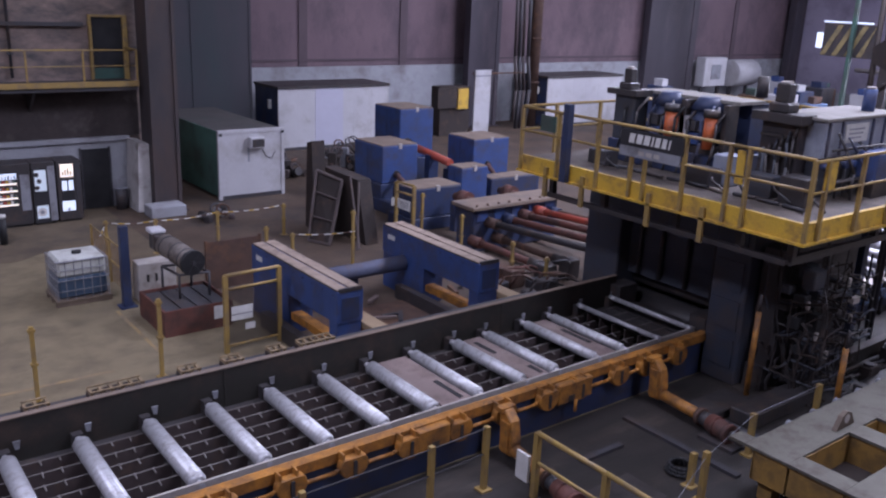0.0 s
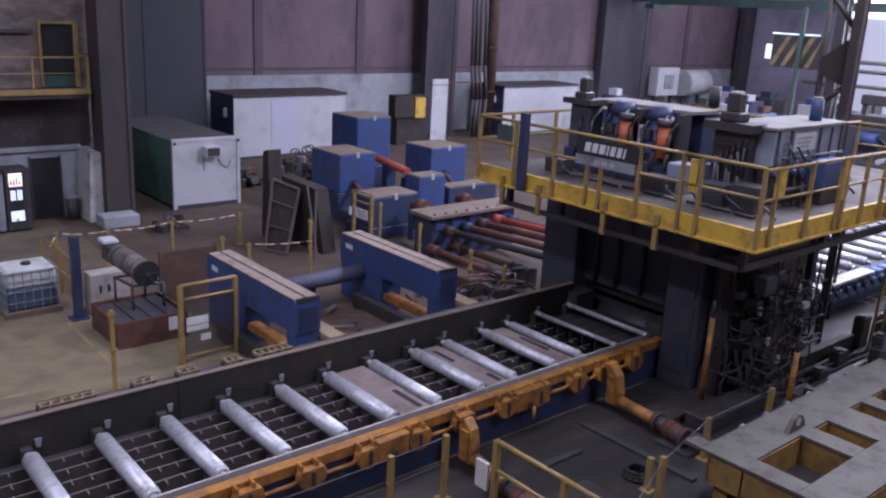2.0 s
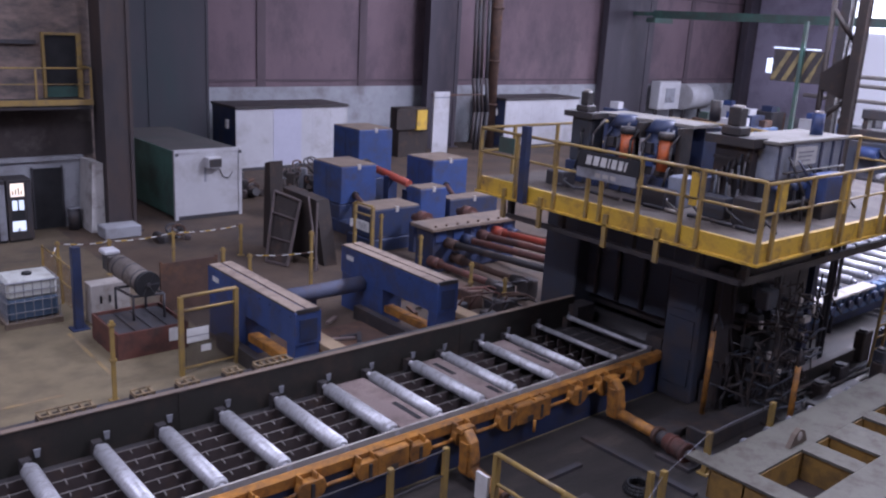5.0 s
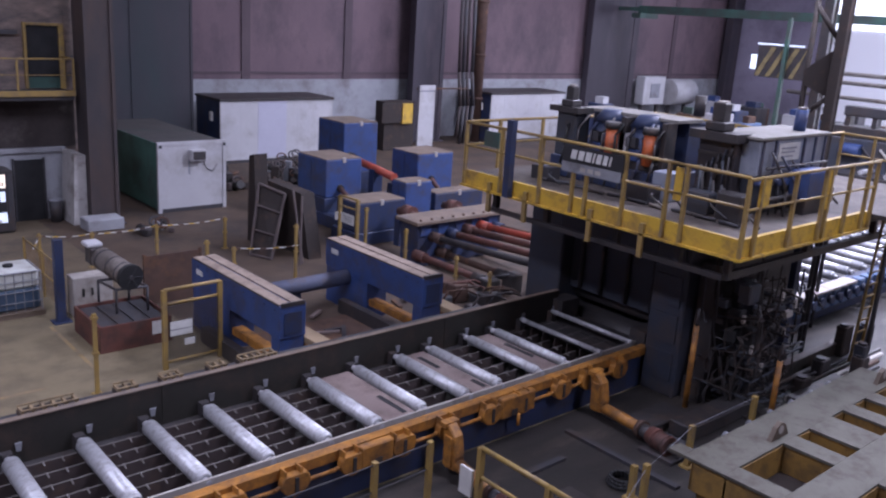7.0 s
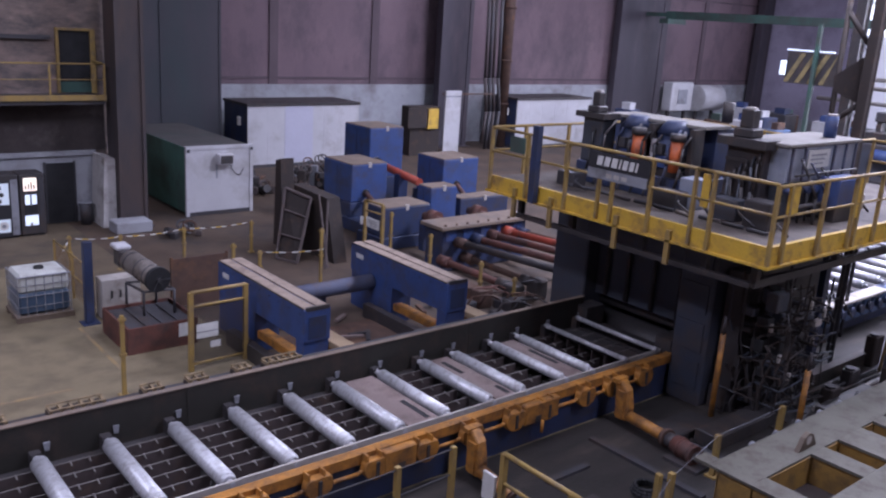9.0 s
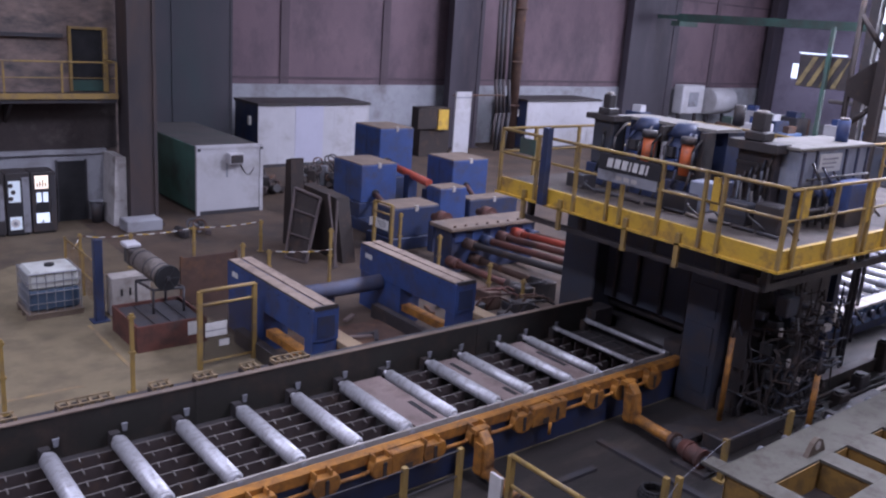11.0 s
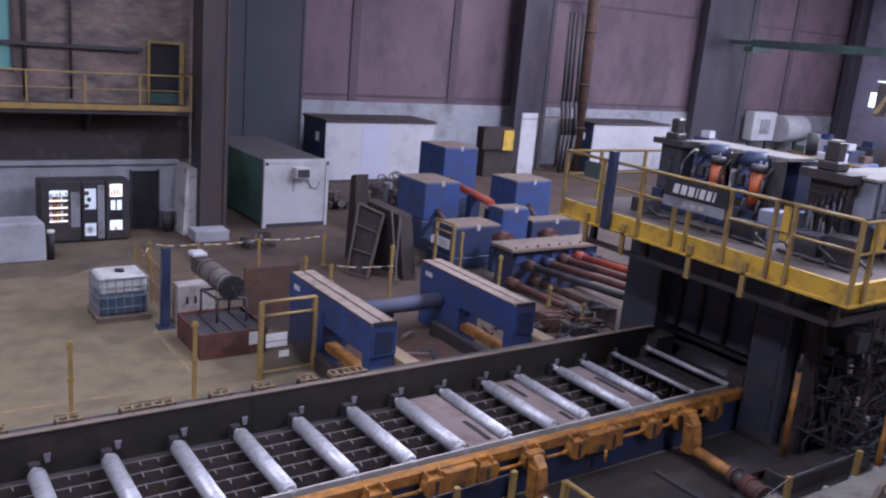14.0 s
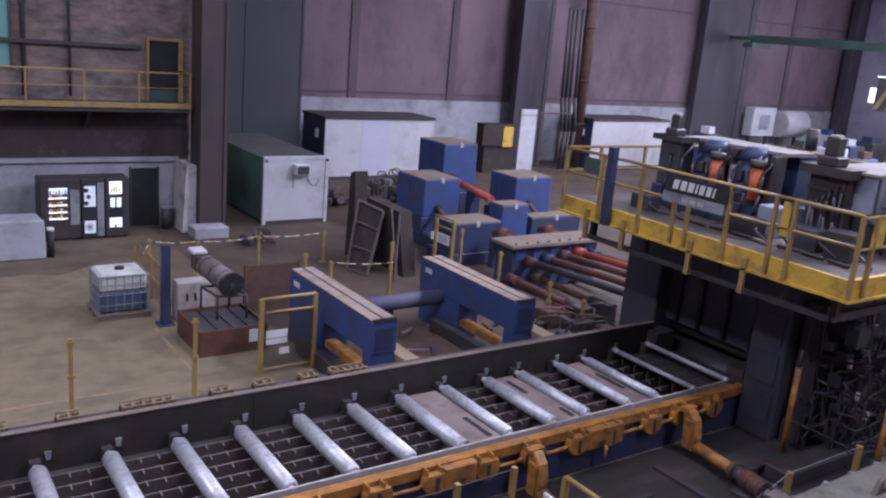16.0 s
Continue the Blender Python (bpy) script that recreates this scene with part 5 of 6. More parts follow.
    widths = (0.13, 0.13, 0.13, 0.04, 0.11, 0.1, 0.04)
    y = 10.5
    for w in widths:
        part("pale_bar", prism([(y - w, 4.79), (y, 4.79), (y - 0.03, 4.965), (y - 0.03 - w, 4.965)], "x", 12.505, 12.514), PAPER, s)
        y -= w + 0.045
    for k in range(3):
        part("faint_bar", box(12.503, 12.507, 9.75 + 0.18 * k, 9.88 + 0.18 * k, 4.58, 4.66), PALE_PLATE, s)
    for y in (9.5, 10.45):
        part("hook", box(12.546, 12.6, y - 0.03, y + 0.03, 5.035, 5.05), DARK_STEEL, s)


platform()


def platform_machines():
    # far unit: two screw-down motors under a pale plate
    a = thing("screwdown_drive", (15.2, 11.2, 4.0), "blue screw-down drive with two motors, orange cylinders and pale top", "machine")
    part("frame_base", box(14.3, 16.4, 9.7, 12.6, 4.0, 4.45), DARK_BLUE, a, bevel=0.02)
    part("top_plate", box(14.8, 15.7, 9.75, 12.2, 5.46, 5.52), LID_DUST, a, "pale dusty top plate")
    part("rear_case", box(15.3, 16.0, 9.8, 12.3, 4.45, 5.44), DARK_BLUE, a)
    part("post_block", box(14.35, 14.75, 12.0, 12.55, 4.45, 5.5), GREASY_BLUE, a, bevel=0.03)
    part("post_cap", box(14.25, 14.8, 11.9, 12.7, 5.4, 5.52), BLACK_STEEL, a)
    part("lantern_base", box(14.34, 14.66, 12.14, 12.46, 5.52, 5.66), BLACK_STEEL, a, bevel=0.02)
    part("lantern", box(14.4, 14.6, 12.2, 12.4, 5.66, 5.95), BLACK_STEEL, a, "dark stepped cap", bevel=0.02)
    part("lantern_top", rod((14.5, 12.3, 5.95), (14.5, 12.3, 5.99), 0.08, 14), PALE_PLATE, a)
    for y in (11.3, 10.35):
        part("motor", rod((14.8, y + 0.1, 4.5), (14.8, y + 0.1, 5.3), 0.34, 18), DARK_BLUE, a, "dark blue vertical motor")
        part("motor_dome", rod((14.8, y + 0.1, 5.3), (14.8, y + 0.1, 5.55), 0.38, 18, None, 0.2), DARK_BLUE, a)
        part("motor_band", rod((14.8, y + 0.1, 4.86), (14.8, y + 0.1, 4.92), 0.365, 18), BLACK_STEEL, a)
        part("terminal_box", box(14.38, 14.52, y - 0.02, y + 0.26, 4.62, 4.86), BLUE, a, bevel=0.02)
        part("cylinder", rod((14.35, y - 0.3, 4.6), (14.35, y - 0.3, 5.22), 0.13, 14), ORANGE_RED, a, "orange hydraulic cylinder")
        part("cylinder_cap", rod((14.35, y - 0.3, 5.22), (14.35, y - 0.3, 5.36), 0.16, 14), BLACK_STEEL, a)
        part("clamp", box(14.35, 14.6, y + 0.05, y + 0.3, 4.9, 5.1), DARK_STEEL, a)
    for k in range(8):
        y = 9.85 + 0.33 * k
        part("pipe", tube([(14.6, y, 5.4), (14.3, y + 0.03, 5.1), (14.25, y, 4.7), (14.2, y + 0.05, 4.3), (14.1, y + 0.05, 4.04)], 0.028, 7), (BLACK_STEEL, DARK_BLUE, DARK_STEEL, RUBBER)[k % 4], a)
    part("motor_yoke", box(14.45, 15.2, 9.9, 12.0, 4.45, 4.62), BLACK_STEEL, a)
    for y in (12.1, 10.85, 9.85):
        part("bracket", box(14.5, 14.85, y - 0.06, y + 0.06, 4.45, 5.46), BLACK_STEEL, a)
    part("white_case", box(14.5, 14.9, 10.62, 10.95, 4.7, 5.15), WHITE, a, "white terminal case")
    part("bright_pipe", rod((14.42, 9.95, 4.9), (14.42, 9.95, 5.42), 0.025, 8), GREY_PAINT, a)
    part("second_lantern", rod((16.2, 10.2, 5.52), (16.2, 10.2, 5.95), 0.12, 14), BLACK_STEEL, a)
    # near unit
    b = thing("screwdown_case", (15.5, 8.35, 4.0), "heavy dark gear case with grey side panels and dusty pale lid", "machine")
    part("gear_case", box(14.4, 15.0, 8.2, 8.98, 4.0, 5.42), RUST_CASE, b, "rusty brown front case", bevel=0.03)
    part("side_case", box(14.62, 17.2, 7.85, 8.9, 4.75, 5.42), GREY_BLUE, b, "grey-blue streaked side case", bevel=0.02)
    part("side_foot", box(14.75, 17.0, 7.95, 8.8, 4.0, 4.75), GREASY_BLUE, b)
    part("lid", box(14.55, 17.3, 7.8, 8.9, 5.42, 5.48), LID_DUST, b, "dusty pale lid", bevel=0.01)
    part("front_cap", box(14.22, 14.7, 8.1, 9.1, 5.34, 5.5), BLACK_STEEL, b)
    part("lantern_base", box(14.3, 14.7, 8.45, 8.85, 5.5, 5.68), BLACK_STEEL, b, bevel=0.03)
    part("lantern", box(14.37, 14.63, 8.52, 8.78, 5.68, 6.02), BLACK_STEEL, b, "dark stepped cap", bevel=0.02)
    part("lantern_top", rod((14.5, 8.65, 6.02), (14.5, 8.65, 6.05), 0.11, 16), PALE_PLATE, b)
    part("blue_motor", rod((16.7, 8.2, 5.48), (16.7, 8.2, 5.9), 0.12, 16), BLUE, b, "small blue motor")
    part("blue_motor_top", rod((16.7, 8.2, 5.9), (16.7, 8.2, 5.94), 0.09, 16), PALE_PLATE, b)
    part("plate", box(15.3, 16.1, 7.825, 7.845, 5.0, 5.34), PAPER, b, "white maker's plate")
    for k in range(3):
        part("plate_bar", box(15.4, 15.85 + 0.05 * k, 7.815, 7.824, 5.07 + 0.08 * k, 5.1 + 0.08 * k), GREY_PAINT, b)
    for k in range(5):
        x = (14.7, 15.15, 16.25, 16.7, 17.1)[k]
        part("rib", box(x, x + 0.05, 7.81, 7.848, 4.78, 5.4), STEEL_BLUE, b)
    for k in range(9):
        x = 14.75 + 0.28 * k
        part("valve", rod((x, 7.9, 4.62), (x, 7.7, 4.62), 0.07, 10), (BLUE, BLACK_STEEL, DARK_BLUE)[k % 3], b)
        part("valve_stem", rod((x, 7.75, 4.62), (x + 0.03, 7.72, 4.02), 0.025, 7), (DARK_STEEL, BLACK_STEEL)[k % 2], b)
    part("cross_pipe", rod((14.7, 7.7, 4.92), (17.0, 7.7, 4.92), 0.026, 8), BLACK_STEEL, b)
    part("cross_pipe", rod((14.5, 7.62, 4.35), (17.2, 7.62, 4.35), 0.045, 8), BLACK_STEEL, b)
    for k in range(6):
        y = 8.25 + 0.12 * k
        part("front_pipe", tube([(14.38, y, 5.28 - 0.09 * k), (14.3, y, 5.08 - 0.09 * k), (14.28, y - 0.07 * (k % 2), 4.5 + 0.05 * k), (14.2, y - 0.1, 4.05)], 0.02 + 0.006 * (k % 3), 7), (BLACK_STEEL, GREASY_BLUE)[k % 2], b)
    for z in (4.35, 4.7, 5.05):
        part("case_flange", box(14.36, 14.398, 8.22, 8.96, z, z + 0.06), BLACK_STEEL, b)
    part("blue_pump", box(15.7, 16.6, 7.35, 7.75, 4.3, 4.85), BLUE, b, "blue pump", bevel=0.03)
    part("pump_stand", box(15.8, 16.5, 7.4, 7.7, 4.0, 4.3), BLACK_STEEL, b)
    for k in range(5):
        x = 15.0 + 0.4 * k
        part("pipe", tube([(x, 7.8, 5.2 - 0.1 * k), (x, 7.6, 4.9 - 0.05 * k), (x + 0.2, 7.5, 4.5), (x + 0.2, 7.5, 4.02)], 0.025, 8), (BLACK_STEEL, DARK_BLUE, DARK_STEEL)[k % 3], b)
    part("bright_valve", box(16.62, 16.72, 7.3, 7.4, 4.2, 4.5), PALE_PLATE, b)
    # loose things on the deck
    rng = random.Random(21)
    for x, y, w, l, h, mat, label in ((13.9, 8.3, 0.35, 0.55, 0.4, GREASY_BLUE, "greasy dark blue pump housing on the deck"), (13.6, 9.4, 0.4, 0.6, 0.35, DARK_STEEL, "dark hydraulic box on the deck"), (13.8, 7.6, 0.4, 0.5, 0.5, BLACK_STEEL, "black greasy valve box on the deck"), (14.0, 9.3, 0.45, 0.35, 0.6, GREY_BLUE, "grey-blue control box on the deck"), (13.5, 11.9, 0.4, 0.5, 0.3, DARK_STEEL, "dark oily box on the deck"), (17.6, 8.0, 0.6, 0.6, 0.6, DARK_BLUE, "dark blue pump on the deck"), (17.9, 10.6, 0.8, 0.9, 0.7, DARK_STEEL, "dark case on the deck")):
        c = thing("deck_box", (x, y, 4.0), label, "box", "deck boxes")
        part("case", box(x, x + w, y, y + l, 4.0, 4.0 + h), mat, c, bevel=0.02)
        part("pipe", tube([(x + 0.1, y, 4.0 + h * 0.6), (x - 0.15, y - 0.15, 4.0 + h * 0.6), (x - 0.15, y - 0.5, 4.05)], 0.025, 7), DARK_STEEL if rng.random() < 0.5 else BLACK_STEEL, c)
    for k in range(10):
        y = 7.4 + 0.5 * k
        c = thing("deck_pipe", (13.7, y, 4.0), "oily bright pipe lying along the deck", "pipe", "deck pipes")
        part("pipe", rod((13.5 + 0.06 * (k % 3), y, 4.04), (13.55, y + 0.42, 4.04), 0.035, 8), PALE_PLATE if k == 3 else DARK_STEEL, c)


LID_DUST = material("dusty_lid", (0.27, 0.255, 0.235), 0.8, second=(0.19, 0.175, 0.16), scale=2, dirt=(0.11, 0.1, 0.09), dirt_scale=1.5, dirt_amount=0.4)
ORANGE_RED = material("orange_red_paint", (0.55, 0.13, 0.035), 0.45, second=(0.4, 0.09, 0.03), scale=4, dirt=(0.1, 0.05, 0.04), dirt_scale=4, dirt_amount=0.4)
RUST_CASE = material("rusty_gear_case", (0.036, 0.03, 0.033), 0.55, 0.1, second=(0.024, 0.021, 0.025), scale=2, dirt=(0.07, 0.045, 0.036), dirt_scale=1.5, dirt_amount=0.4)
GREY_BLUE = material("streaked_grey_blue", (0.31, 0.33, 0.39), 0.5, second=(0.13, 0.15, 0.21), scale=1.8, dirt=(0.05, 0.06, 0.09), dirt_scale=1.2, dirt_amount=0.45, stretch=(1, 1, 0.6))
platform_machines()


# ---- near side ----
def near_side():
    for x, y in ((6.69, 8.61), (7.74, 8.63), (4.6, 8.6)):
        p = thing("rail_post", (x, y, 0), "worn yellow-brown railing post beside the roller table", "post", "near railing posts")
        part("post", box(x - 0.04, x + 0.04, y - 0.04, y + 0.04, 0.012, 1.1), RAIL_YELLOW, p)
        part("foot", box(x - 0.1, x + 0.1, y - 0.1, y + 0.1, 0.012, 0.04), RAIL_YELLOW, p)
    for z in (1.05, 0.62):
        w = thing("guard_wire", (5.5, 8.6, z), "thin dark steel guard wire between posts", "wire", "guard wires")
        part("wire", tube([(2.4, 8.6, z - 0.05), (4.6, 8.6, z), (6.69, 8.61, z), (7.74, 8.63, z + 0.02)], 0.012, 6), DARK_STEEL, w)
    g = portal("handrail", (8.25, 8.05), (8.26, 6.7), 1.1, "worn yellow tubular handrail beside the drive", (0.62,))
    part("notice", box(8.15, 8.2, 8.12, 8.38, 0.25, 0.7), PAPER, g, "white card notice")
    part("rail_post", box(8.215, 8.285, 5.4, 5.47, 0.012, 1.1), RAIL_YELLOW, g)
    part("top_bar", rod((8.26, 6.7, 1.1), (8.25, 5.43, 1.1), 0.04, 8), RAIL_YELLOW, g)
    for x, y, h in ((10.35, 6.55, 0.85), (12.2, 6.95, 0.8), (14.05, 6.85, 0.9), (10.55, 6.9, 0.6)):
        p = thing("rail_post", (x, y, 0), "short worn yellow post at the lifting frame", "post", "short posts")
        part("post", box(x - 0.045, x + 0.045, y - 0.045, y + 0.045, 0.012, h), RAIL_YELLOW, p)
        part("foot", box(x - 0.1, x + 0.1, y - 0.1, y + 0.1, 0.012, 0.04), RAIL_YELLOW, p)
    w = thing("guard_wire", (12, 6.9, 0.7), "thin dark steel guard wire between posts", "wire", "guard wires")
    part("wire", tube([(9.2, 6.3, 0.35), (10.35, 6.55, 0.78), (12.2, 6.95, 0.78), (14.05, 6.85, 0.88)], 0.006, 6), GREY_PAINT, w)
    # floor rails, plates, junk
    for y, x0, x1 in ((8.3, 9.6, 10.6), (6.1, 9.0, 10.8)):
        p = thing("floor_rail", ((x0 + x1) / 2, y, 0), "oily steel channel laid along the floor", "channel", "floor channels")
        part("channel", box(x0, x1, y, y + 0.12, 0.012, 0.07), DARK_STEEL, p)
    for x in (11.35, 12.75):
        p = thing("floor_rail", (x, 7.6, 0), "oily steel channel laid along the floor", "channel", "floor channels")
        part("channel", box(x, x + 0.14, 6.6, 9.0, 0.012, 0.07), DARK_STEEL, p)
    for x0, x1, y0, y1 in ((9.0, 10.0, 6.9, 7.7), (9.3, 10.4, 5.4, 6.4)):
        p = thing("floor_plate", (x0, y0, 0), "dull oily checker plate on the floor", "plate", "floor cover plates")
        part("plate", box(x0, x1, y0, y1, 0.014, 0.03), OILY_PLATE, p)
    r = thing("hose_coil", (10.76, 7.26, 0), "black coiled hose on the floor", "hose")
    for k in range(3):
        part("coil", tube([(10.76 + (0.22 - 0.02 * k) * math.cos(t * math.tau / 16), 7.26 + (0.22 - 0.02 * k) * math.sin(t * math.tau / 16), 0.055 + 0.05 * k) for t in range(17)], 0.03, 7), RUBBER, r)
    for x0, x1, y0, y1, z in ((13.0, 15.0, 7.4, 7.9, 0.3), (12.6, 13.8, 8.0, 8.6, 0.18)):
        p = thing("floor_step", (x0, y0, 0), "dark greasy steel step by the mill", "step", "mill steps")
        part("step", box(x0, x1, y0, y1, 0.012, z), BLACK_STEEL, p, bevel=0.02)


OILY_PLATE = material("oily_plate", (0.075, 0.066, 0.064), 0.38, 0.2, second=(0.045, 0.04, 0.04), scale=2, dirt=(0.026, 0.024, 0.024), dirt_scale=2, dirt_amount=0.5)
near_side()


def lifting_frame():
    f = thing("lifting_frame", (14.5, 5.5, 0), "pale grey topped yellow lifting frame with square openings and eye lugs", "frame")
    top = 0.9
    xs = [(11.0, 11.4), (12.75, 13.18), (13.65, 14.45), (14.9, 15.3), (15.8, 16.2), (16.8, 17.3)]
    part("top_strip", box(11.0, 17.3, 5.62, 6.35, top - 0.05, top), PALE_TOP, f, "pale grey top plate", bevel=0.006)
    part("top_strip", box(11.0, 17.3, 4.1, 4.76, top - 0.05, top), PALE_TOP, f, "pale grey top plate", bevel=0.006)
    part("top_strip", box(11.0, 17.3, 2.4, 3.1, top - 0.05, top), PALE_TOP, f, "pale grey top plate", bevel=0.006)
    for a, b in xs:
        part("cross_strip", box(a, b, 4.76, 5.62, top - 0.05, top), PALE_TOP, f, "pale grey cross plate")
        part("cross_strip", box(a, b, 3.1, 4.1, top - 0.05, top), PALE_TOP, f, "pale grey cross plate")
        for x in (a + 0.05, b - 0.08):
            part("web", box(x, x + 0.03, 2.45, 6.2, 0.35, top - 0.05), FRAME_YELLOW, f, "grimy yellow web plate")
    part("corner_tongue", box(11.0, 11.3, 6.35, 6.62, top - 0.05, top), PALE_TOP, f)
    for y in (6.2, 5.62, 4.76, 4.1, 3.1, 2.45):
        part("web", box(11.05, 17.25, y - 0.015, y + 0.015, 0.35, top - 0.05), FRAME_YELLOW, f, "grimy yellow web plate")
    for x in (11.3, 14.0, 16.9):
        for y in (2.6, 4.4, 6.0):
            part("foot", box(x - 0.12, x + 0.12, y - 0.12, y + 0.12, 0.012, 0.35), FRAME_YELLOW, f)
    part("bottom_tray", box(11.1, 17.2, 2.5, 6.15, 0.352, 0.37), RUST_DARK, f, "dark rusty bottom plate")
    for x in (12.86, 16.9):
        lug = bmesh.new()
        prism([(x - 0.28, top), (x + 0.28, top), (x + 0.14, top + 0.22), (x, top + 0.28), (x - 0.14, top + 0.22)], "y", 5.74, 5.82, lug)
        lug = part("lug", lug, DARK_BRASS, f, "dark steel lifting lug")
        part("eye", rod((x, 5.73, top + 0.15), (x, 5.83, top + 0.15), 0.075, 16), PALE_PLATE, lug)
    for k in range(6):
        x = 12.5 + 0.75 * k
        part("bolt_knob", rod((x, 6.35, 0.7), (x, 6.52, 0.7), 0.09, 12), GREY_PAINT, f)
    part("pipe", rod((11.0, 2.9, top + 0.05), (17.2, 3.3, top + 0.05), 0.03, 8), DARK_STEEL, f)


FRAME_YELLOW = material("grimy_frame_yellow", (0.36, 0.21, 0.045), 0.65, second=(0.2, 0.12, 0.04), scale=2.5, dirt=(0.07, 0.048, 0.032), dirt_scale=2.2, dirt_amount=0.6)
PALE_TOP = material("pale_frame_paint", (0.128, 0.12, 0.097), 0.8, second=(0.098, 0.09, 0.072), scale=2.2, dirt=(0.055, 0.042, 0.032), dirt_scale=2.8, dirt_amount=0.5)
DARK_BRASS = material("brown_steel", (0.16, 0.12, 0.09), 0.55, 0.4, second=(0.1, 0.08, 0.065), scale=4)
lifting_frame()


# ---- exit side and the end bay ----
def exit_side():
    t = thing("exit_table", (26, 10.7, 0), "exit roller table with bright rollers and blue side drives", "roller table")
    mesh = roller_mesh()
    for k in range(15):
        piece("roller", mesh, t, (19.9 + 0.95 * k, 10.9, 0.85))
    part("near_beam", box(19.3, 34, 9.5, 9.85, 0.0, 0.78), DARK_BLUE, t, "dark blue side beam")
    part("near_lip", box(20.2, 23.4, 9.12, 9.5, 0.94, 1.0), PALE_PLATE, t, "worn bright lip")
    part("far_beam", box(19.3, 34, 11.95, 12.2, 0, 0.85), DARK_STEEL, t)
    part("pit_floor", box(19.3, 34, 9.86, 11.94, 0, 0.25), BLACK_STEEL, t)
    for k in range(12):
        x = 20.3 + 0.5 * k
        m = part("side_drive", box(x, x + 0.34, 9.2, 9.48, 0.42, 0.93), LIGHT_BLUE, t, "small dusty blue side drive", bevel=0.03)
        part("drive_cap", rod((x + 0.17, 9.2, 0.7), (x + 0.17, 9.08, 0.7), 0.12, 12), DARK_BLUE, m)
    w = thing("cable_trough", (19, 8.0, 0), "dark brown trough wall beside the exit table", "trough")
    part("trough_wall", box(17.4, 20.2, 7.95, 8.1, 0.012, 0.3), GUARD_STEEL, w)
    part("trough_cap", box(17.4, 20.2, 7.93, 8.12, 0.302, 0.33), BAR_STEEL, w)
    rng = random.Random(77)
    for k in range(7):
        y = 6.75 + 0.17 * k
        q = thing("floor_pipe", (19, y, 0), "dull greasy pipe laid along the floor below the platform", "pipe", "floor pipes")
        a = 16.2 + rng.uniform(0, 1.2)
        part("pipe", rod((a, y, 0.1), (a + rng.uniform(2.5, 4.6), y + rng.uniform(-0.05, 0.05), 0.1), rng.uniform(0.03, 0.06), 8), (BLACK_STEEL, DARK_STEEL, RUSTY, PALE_PLATE)[k % 4 if k != 6 else 0], q)
        for x in (a + 0.4, a + 2.0):
            part("pipe_clip", box(x, x + 0.08, y - 0.08, y + 0.08, 0.012, 0.06), BLACK_STEEL, q)
    for k in range(6):
        x, y = rng.uniform(16.4, 20.5), rng.uniform(6.7, 7.8)
        q = thing("valve_stand", (x, y, 0), "black greasy valve stand below the platform", "valve", "valve stands")
        h = rng.uniform(0.35, 0.9)
        part("body", box(x, x + rng.uniform(0.2, 0.45), y, y + 0.25, 0.012, h), (BLACK_STEEL, GREASY_BLUE, RUST_DARK)[k % 3], q, bevel=0.03)
        part("hand_wheel", rod((x + 0.12, y + 0.12, h), (x + 0.12, y + 0.12, h + 0.05), 0.1, 12), DARK_STEEL, q)
    l = thing("ladder", (19.75, 7.4, 0), "grey steel ladder up to the mill platform", "ladder")
    for x in (19.5, 20.0):
        part("stile", rod((x, 7.45, 0), (x, 7.3, 4.0), 0.035, 8), RAIL_YELLOW, l)
    for k in range(13):
        z = 0.25 + 0.29 * k
        part("rung", rod((19.5, 7.45 - 0.0375 * z, z), (20.0, 7.45 - 0.0375 * z, z), 0.022, 8), RAIL_YELLOW, l)
    for x, y, h in ((19.1, 8.4, 3.3), (20.0, 8.9, 3.6), (18.9, 6.9, 3.9), (21.3, 9.25, 3.9), (20.7, 6.4, 3.9)):
        p = thing("support_pole", (x, y, 0), "thin dark steel pole under the platform", "pole", "platform poles")
        part("pole", rod((x, y, 0), (x, y, h), 0.05, 8), DARK_STEEL, p)
        part("cross_arm", rod((x, y, h * 0.55), (x + 0.7, y + 0.3, h * 0.6), 0.03, 6), DARK_STEEL, p)
    rng = random.Random(31)
    for k in range(14):
        x, y = rng.uniform(17.0, 19.6), rng.uniform(8.5, 9.3)
        h = rng.uniform(1.6, 3.6)
        p = thing("pipe_riser", (x, y, 0), "thin dark pipe riser with valve beside the exit table", "pipe", "pipe risers")
        part("riser", rod((x, y, 0), (x, y, h), rng.uniform(0.018, 0.04), 7), (DARK_STEEL, BLACK_STEEL, GREASY_BLUE)[k % 3], p)
        part("branch", tube([(x, y, h * 0.7), (x + rng.uniform(0.3, 0.9), y, h * 0.72), (x + rng.uniform(0.9, 1.2), y - 0.1, h * 0.4)], 0.02, 6), BLACK_STEEL, p)
        part("valve", box(x - 0.06, x + 0.06, y - 0.06, y + 0.06, h * 0.45, h * 0.45 + 0.14), (BLACK_STEEL, DARK_BLUE, RUSTY)[k % 3], p, bevel=0.02)
    for x0, x1, y0, y1, h, mat, label in ((16.2, 18.3, 6.9, 7.25, 0.2, BLACK_STEEL, "black oily channel beside the mill"), (16.4, 18.6, 6.55, 6.75, 0.14, PALE_PLATE, "bright steel bar on the floor")):
        p = thing("floor_bar", (x0, y0, 0), label, "bar")
        part("bar", box(x0, x1, y0, y1, 0.012, h), mat, p, bevel=0.015)
    # far along the bay
    g = thing("crane_girder", (50, 24, 8.0), "green crane girder across the end bay", "crane")
    part("girder", box(49.6, 50.2, -10, 37.0, 8.2, 8.62), GREEN, g)
